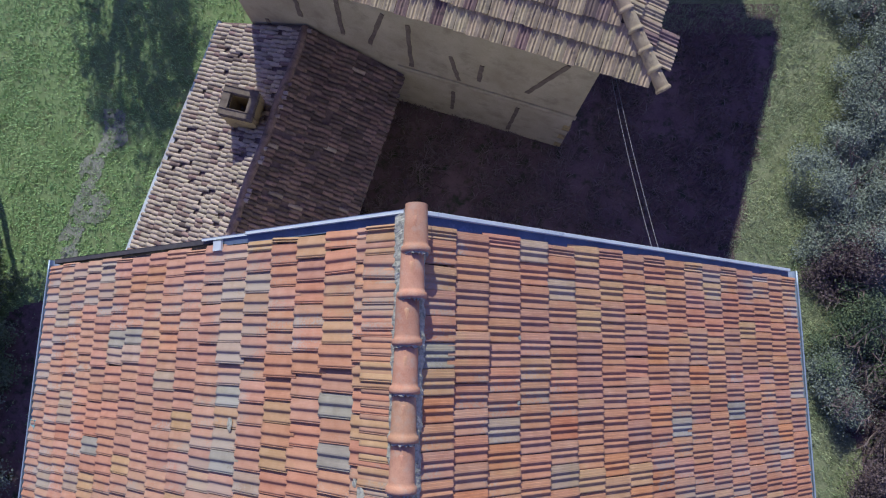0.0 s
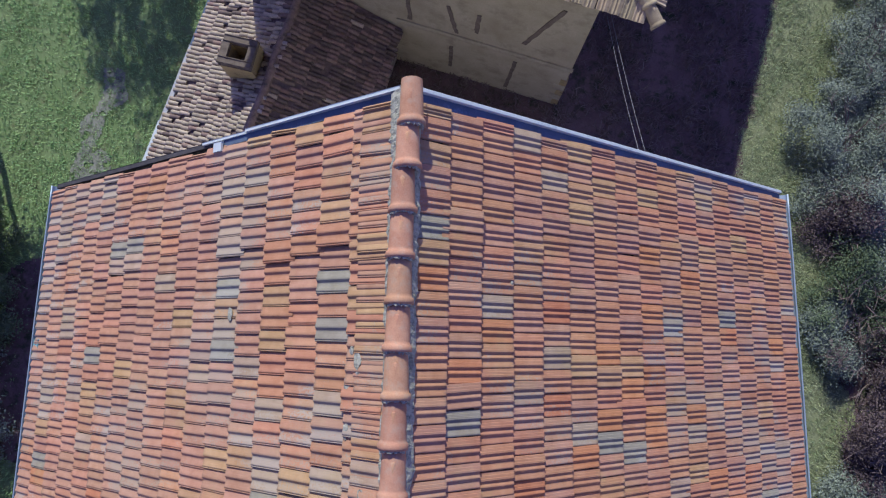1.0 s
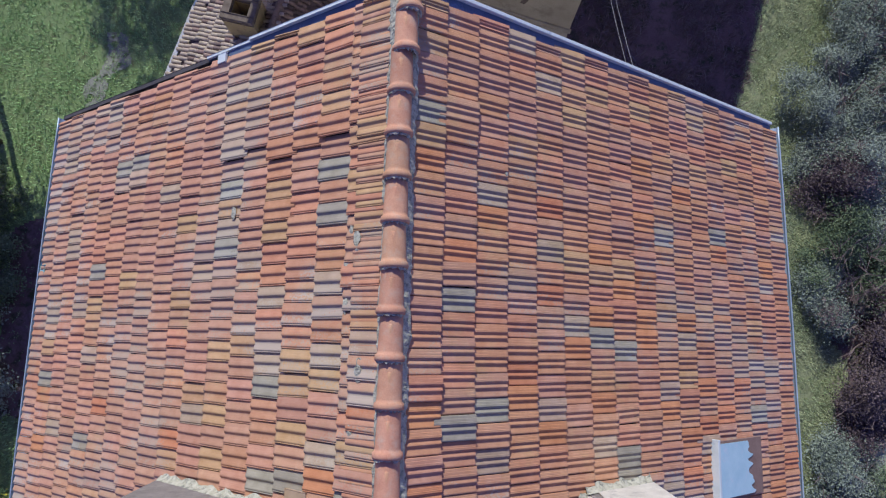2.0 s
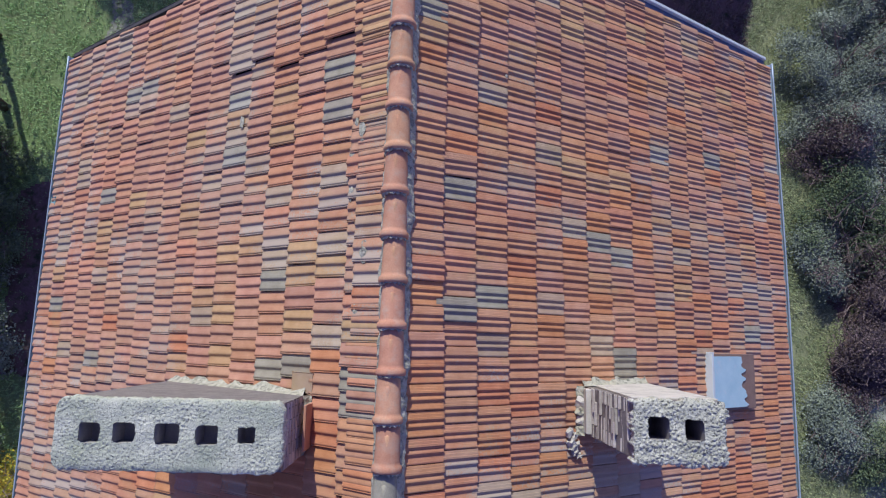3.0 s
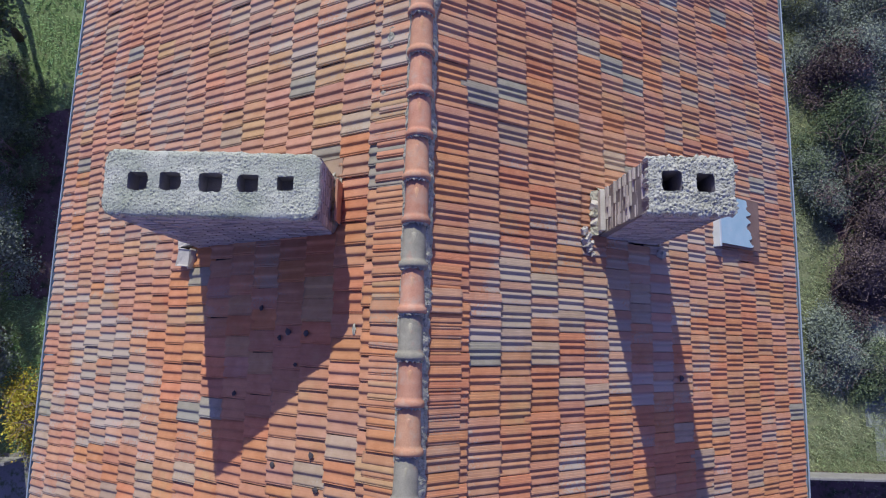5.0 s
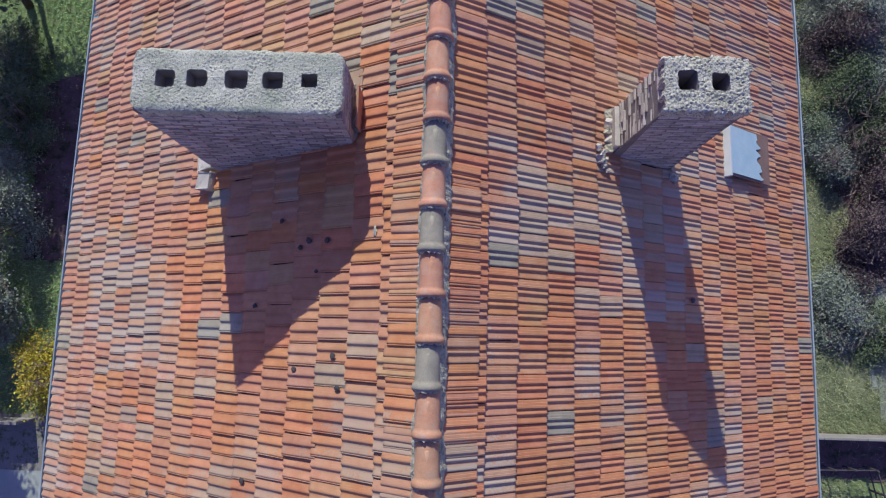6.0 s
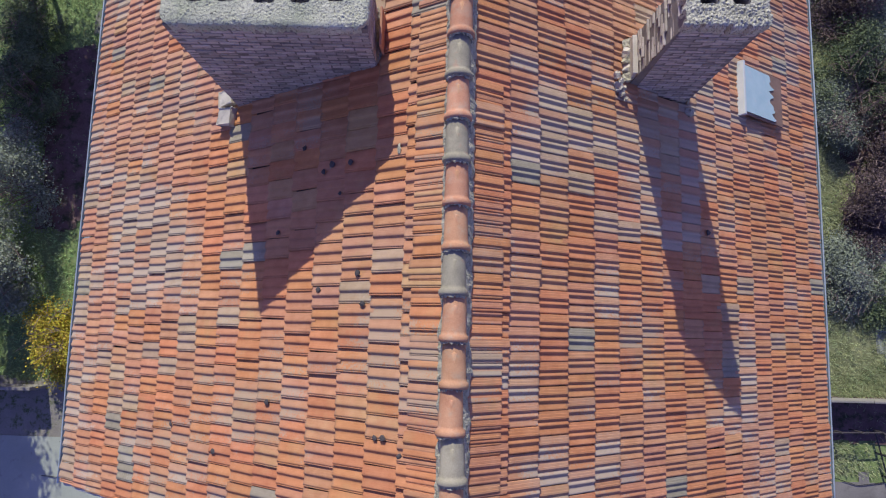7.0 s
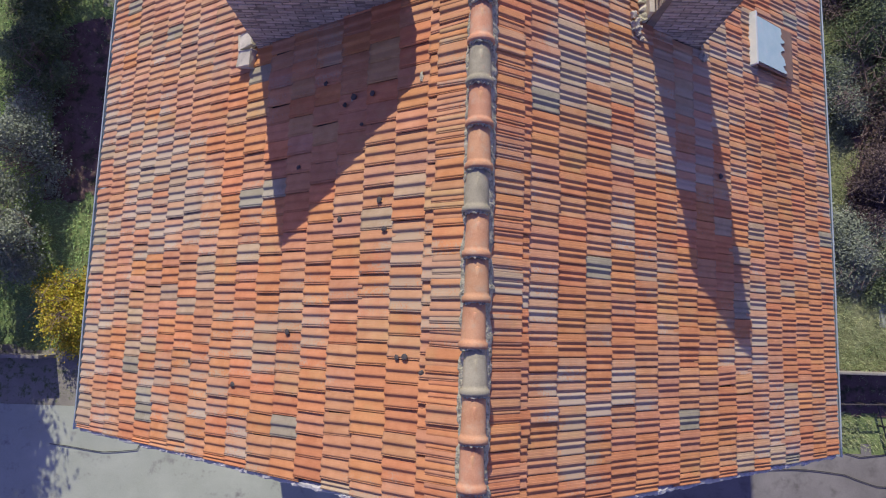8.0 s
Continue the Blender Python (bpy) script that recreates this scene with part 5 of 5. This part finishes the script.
EAST = [(12.2, 8.6, 2.0, 2.2, 0.9), (11.5, 5.1, 1.8, 2.2, 1.1), (11.0, 3.0, 2.4, 2.8, 1.7), (11.9, 1.2, 2.6, 2.6, 1.7), (10.7, 0.6, 1.5, 1.8, 1.1), (11.0, -0.9, 1.9, 2.0, 1.2),
        (11.7, -2.8, 2.6, 2.4, 1.5), (10.5, -2.0, 1.1, 1.4, 0.7), (11.2, -4.6, 2.0, 1.8, 0.9), (13.4, 6.2, 2.6, 3.2, 1.7), (13.2, 2.8, 3.0, 3.6, 2.1), (13.3, -0.8, 3.0, 3.4, 2.0), (10.3, -6.3, 1.3, 1.6, 0.5),
        (12.6, -4.6, 1.8, 1.6, 1.0), (12.3, 4.4, 2.2, 2.4, 1.4), (12.0, -6.6, 1.6, 1.8, 0.9), (12.4, 2.6, 2.2, 2.4, 1.6), (10.4, 1.8, 1.3, 1.6, 0.9), (12.2, 6.8, 1.8, 2.0, 1.0)]
# The dry shrubs' dark leaves also fill in the thicket's shade.
DRY, GREEN = (4, 6, 8), (5, 11, 13, 15)
for n, (x, y, w, d, h) in enumerate(EAST):
    shrub(x, y, w * 1.3, d * 1.3, h, 100 + n, M_DRY_SHADE if n in DRY else (M_LEAF_DARK if n in GREEN else M_LEAF), "half-dry tangled brown shrub, coloured dark for thicket shade, with bare twigs in rough grass" if n in DRY else ("dark green shrub with bare twigs in rough grass" if n in GREEN else "dense grey-green shrub with bare brown twigs in rough grass"),
          leaves=24000 if n in DRY else 32000, size=0.040, bare=0.02 if n in DRY else 0.12, group="thicket of shrubs")
shrub(-9.75, -8.25, 1.9, 2.0, 1.4, 140, M_LEAF_YELLOW, "bright yellow-leaved bush beside the house", "bush", "bush", 12000, 0.048, 0.9)

# Trees and shrubs west of the lawn, whose shadows cross it.
tree(-12.5, 4.0, 5.2, 0.11, 1.15, 22, 150, M_LEAF_DARK, "dark leafy tree leaning over the lawn's edge", 80, 0.34, 0.11, (0.95, 0.0), 0.60)
tree(-12.1, 1.9, 4.4, 0.13, 1.4, 18, 151, M_LEAF_DARK, "dark leafy tree at the lawn's edge", 110, 0.34, 0.11, (0.2, 0.0), 0.5)
# This next tree stands out of view, added to shade the paving.
tree(-13.3, -5.2, 5.4, 0.14, 1.5, 26, 152, M_LEAF_DARK, "unseen dark leafy tree added to shade the yard", 110, 0.36, 0.11, (0.0, 0.0), 0.6)
for n, (x, y, w, d, h) in enumerate(((-12.0, 0.2, 1.2, 1.7, 0.9), (-11.7, -1.9, 1.5, 2.4, 1.5), (-11.5, -4.2, 1.5, 2.4, 2.0), (-11.6, -6.6, 1.6, 2.2, 2.0))):
    shrub(x, y, w, d, h, 160 + n, M_LEAF_DARK if n < 2 else M_LEAF, "dark green shrub at the lawn's edge" if n < 2 else "grey-green shrub beside the dark ground strip", leaves=14000, size=0.05, bare=0.3, group="shrubs by the lawn")
tree(-10.6, 15.3, 8.4, 0.18, 2.0, 30, 170, M_LEAF_DARK, "tall slim tree north of the lawn", 20, 0.12, 0.12)
tree(-9.3, 15.6, 7.0, 0.14, 1.0, 24, 173, M_LEAF_DARK, "tall narrow tree north of the lawn", 20, 0.14, 0.12)
tree(-13.5, -7.6, 3.6, 0.13, 1.4, 16, 171, M_LEAF_DARK, "leafy tree beside the yard", 80, 0.34, 0.10)


# ---- yard walls and fence ----
def yard_wall(name, label, x0, x1, y0, y1, top, slope=0.0):
    root = thing(name, label, "wall")
    z = ground_z((x0 + x1) / 2, (y0 + y1) / 2)
    part("wall_body", box(x0, x1, y0, y1, z - 0.3, top - 0.08, 0.01), M_FENCE, root, "weathered concrete wall")
    n = max(2, int((x1 - x0) / 0.5))
    for k in range(n):
        a, b = x0 + (x1 - x0) * k / n, x0 + (x1 - x0) * (k + 1) / n
        part("coping_stone", box(a + 0.004, b - 0.004, y0 - 0.004, y1 + 0.004, top - 0.078, top - 0.01 * (k % 2), 0.012), M_FENCE, root)
    return root


yard_wall("yard_wall", "weathered concrete yard wall with a flat coping", 5.1, 16.0, -9.36, -9.31, -3.95)
yard_wall("yard_wall", "low weathered concrete wall by the yard", -15.0, -10.5, -9.62, -9.54, -4.4)
fence = thing("fence", "thin dark metal fence with wire panels", "fence")


def fence_run(x0, y0, x1, y1, n):
    way = Vector((x1 - x0, y1 - y0, 0))
    m = Matrix.Translation((x0, y0, ground_z(x0, y0))) @ Matrix.Rotation(math.atan2(y1 - y0, x1 - x0), 4, "Z")
    for k in range(n + 1):
        x = way.length * k / n
        part("post", box(x - 0.02, x + 0.02, -0.02, 0.02, -0.1, 0.55, 0.004, m), M_BOARD, fence)
    for z in (0.18, 0.50):
        part("rail", box(0.022, way.length - 0.022, -0.012, 0.012, z, z + 0.03, 0.003, m), M_BOARD, fence)


fence_run(8.6, -10.12, 10.6, -10.08, 4)
fence_run(10.62, -10.10, 10.85, -11.2, 2)


def hose(points, label):
    pts = []
    for a, b in zip(points[:-1], points[1:]):
        for k in range(8):
            u = k / 8
            x, y = a[0] + (b[0] - a[0]) * u, a[1] + (b[1] - a[1]) * u
            pts.append((x, y + 0.03 * math.sin(x * 2.3), ground_z(x, y) + 0.06))
    v, fc = tube(pts, 0.009, 6)
    tagged(link_mesh("hose", mesh_of("hose", v, fc, M_BLACK, None, True)), label, "hose", "hoses on the paving")


hose([(6.2, -11.75), (8.5, -11.8), (9.8, -11.85), (10.6, -12.1), (12.5, -12.2)], "black hose lying across concrete paving")
hose([(8.2, -11.35), (9.0, -11.4), (9.4, -11.2), (10.2, -11.4), (12.0, -11.2)], "thin black hose lying on concrete paving")
hose([(-10.4, -11.85), (-9.0, -11.95), (-8.1, -11.9), (-7.9, -11.4)], "dark hose lying on pale concrete")

# ---- the tiles next to the ridge, each one its own ----
for side, kind, m in loose:
    ob = link_mesh("tile", tile_mesh[side, kind], deck[side])
    ob.matrix_local = m
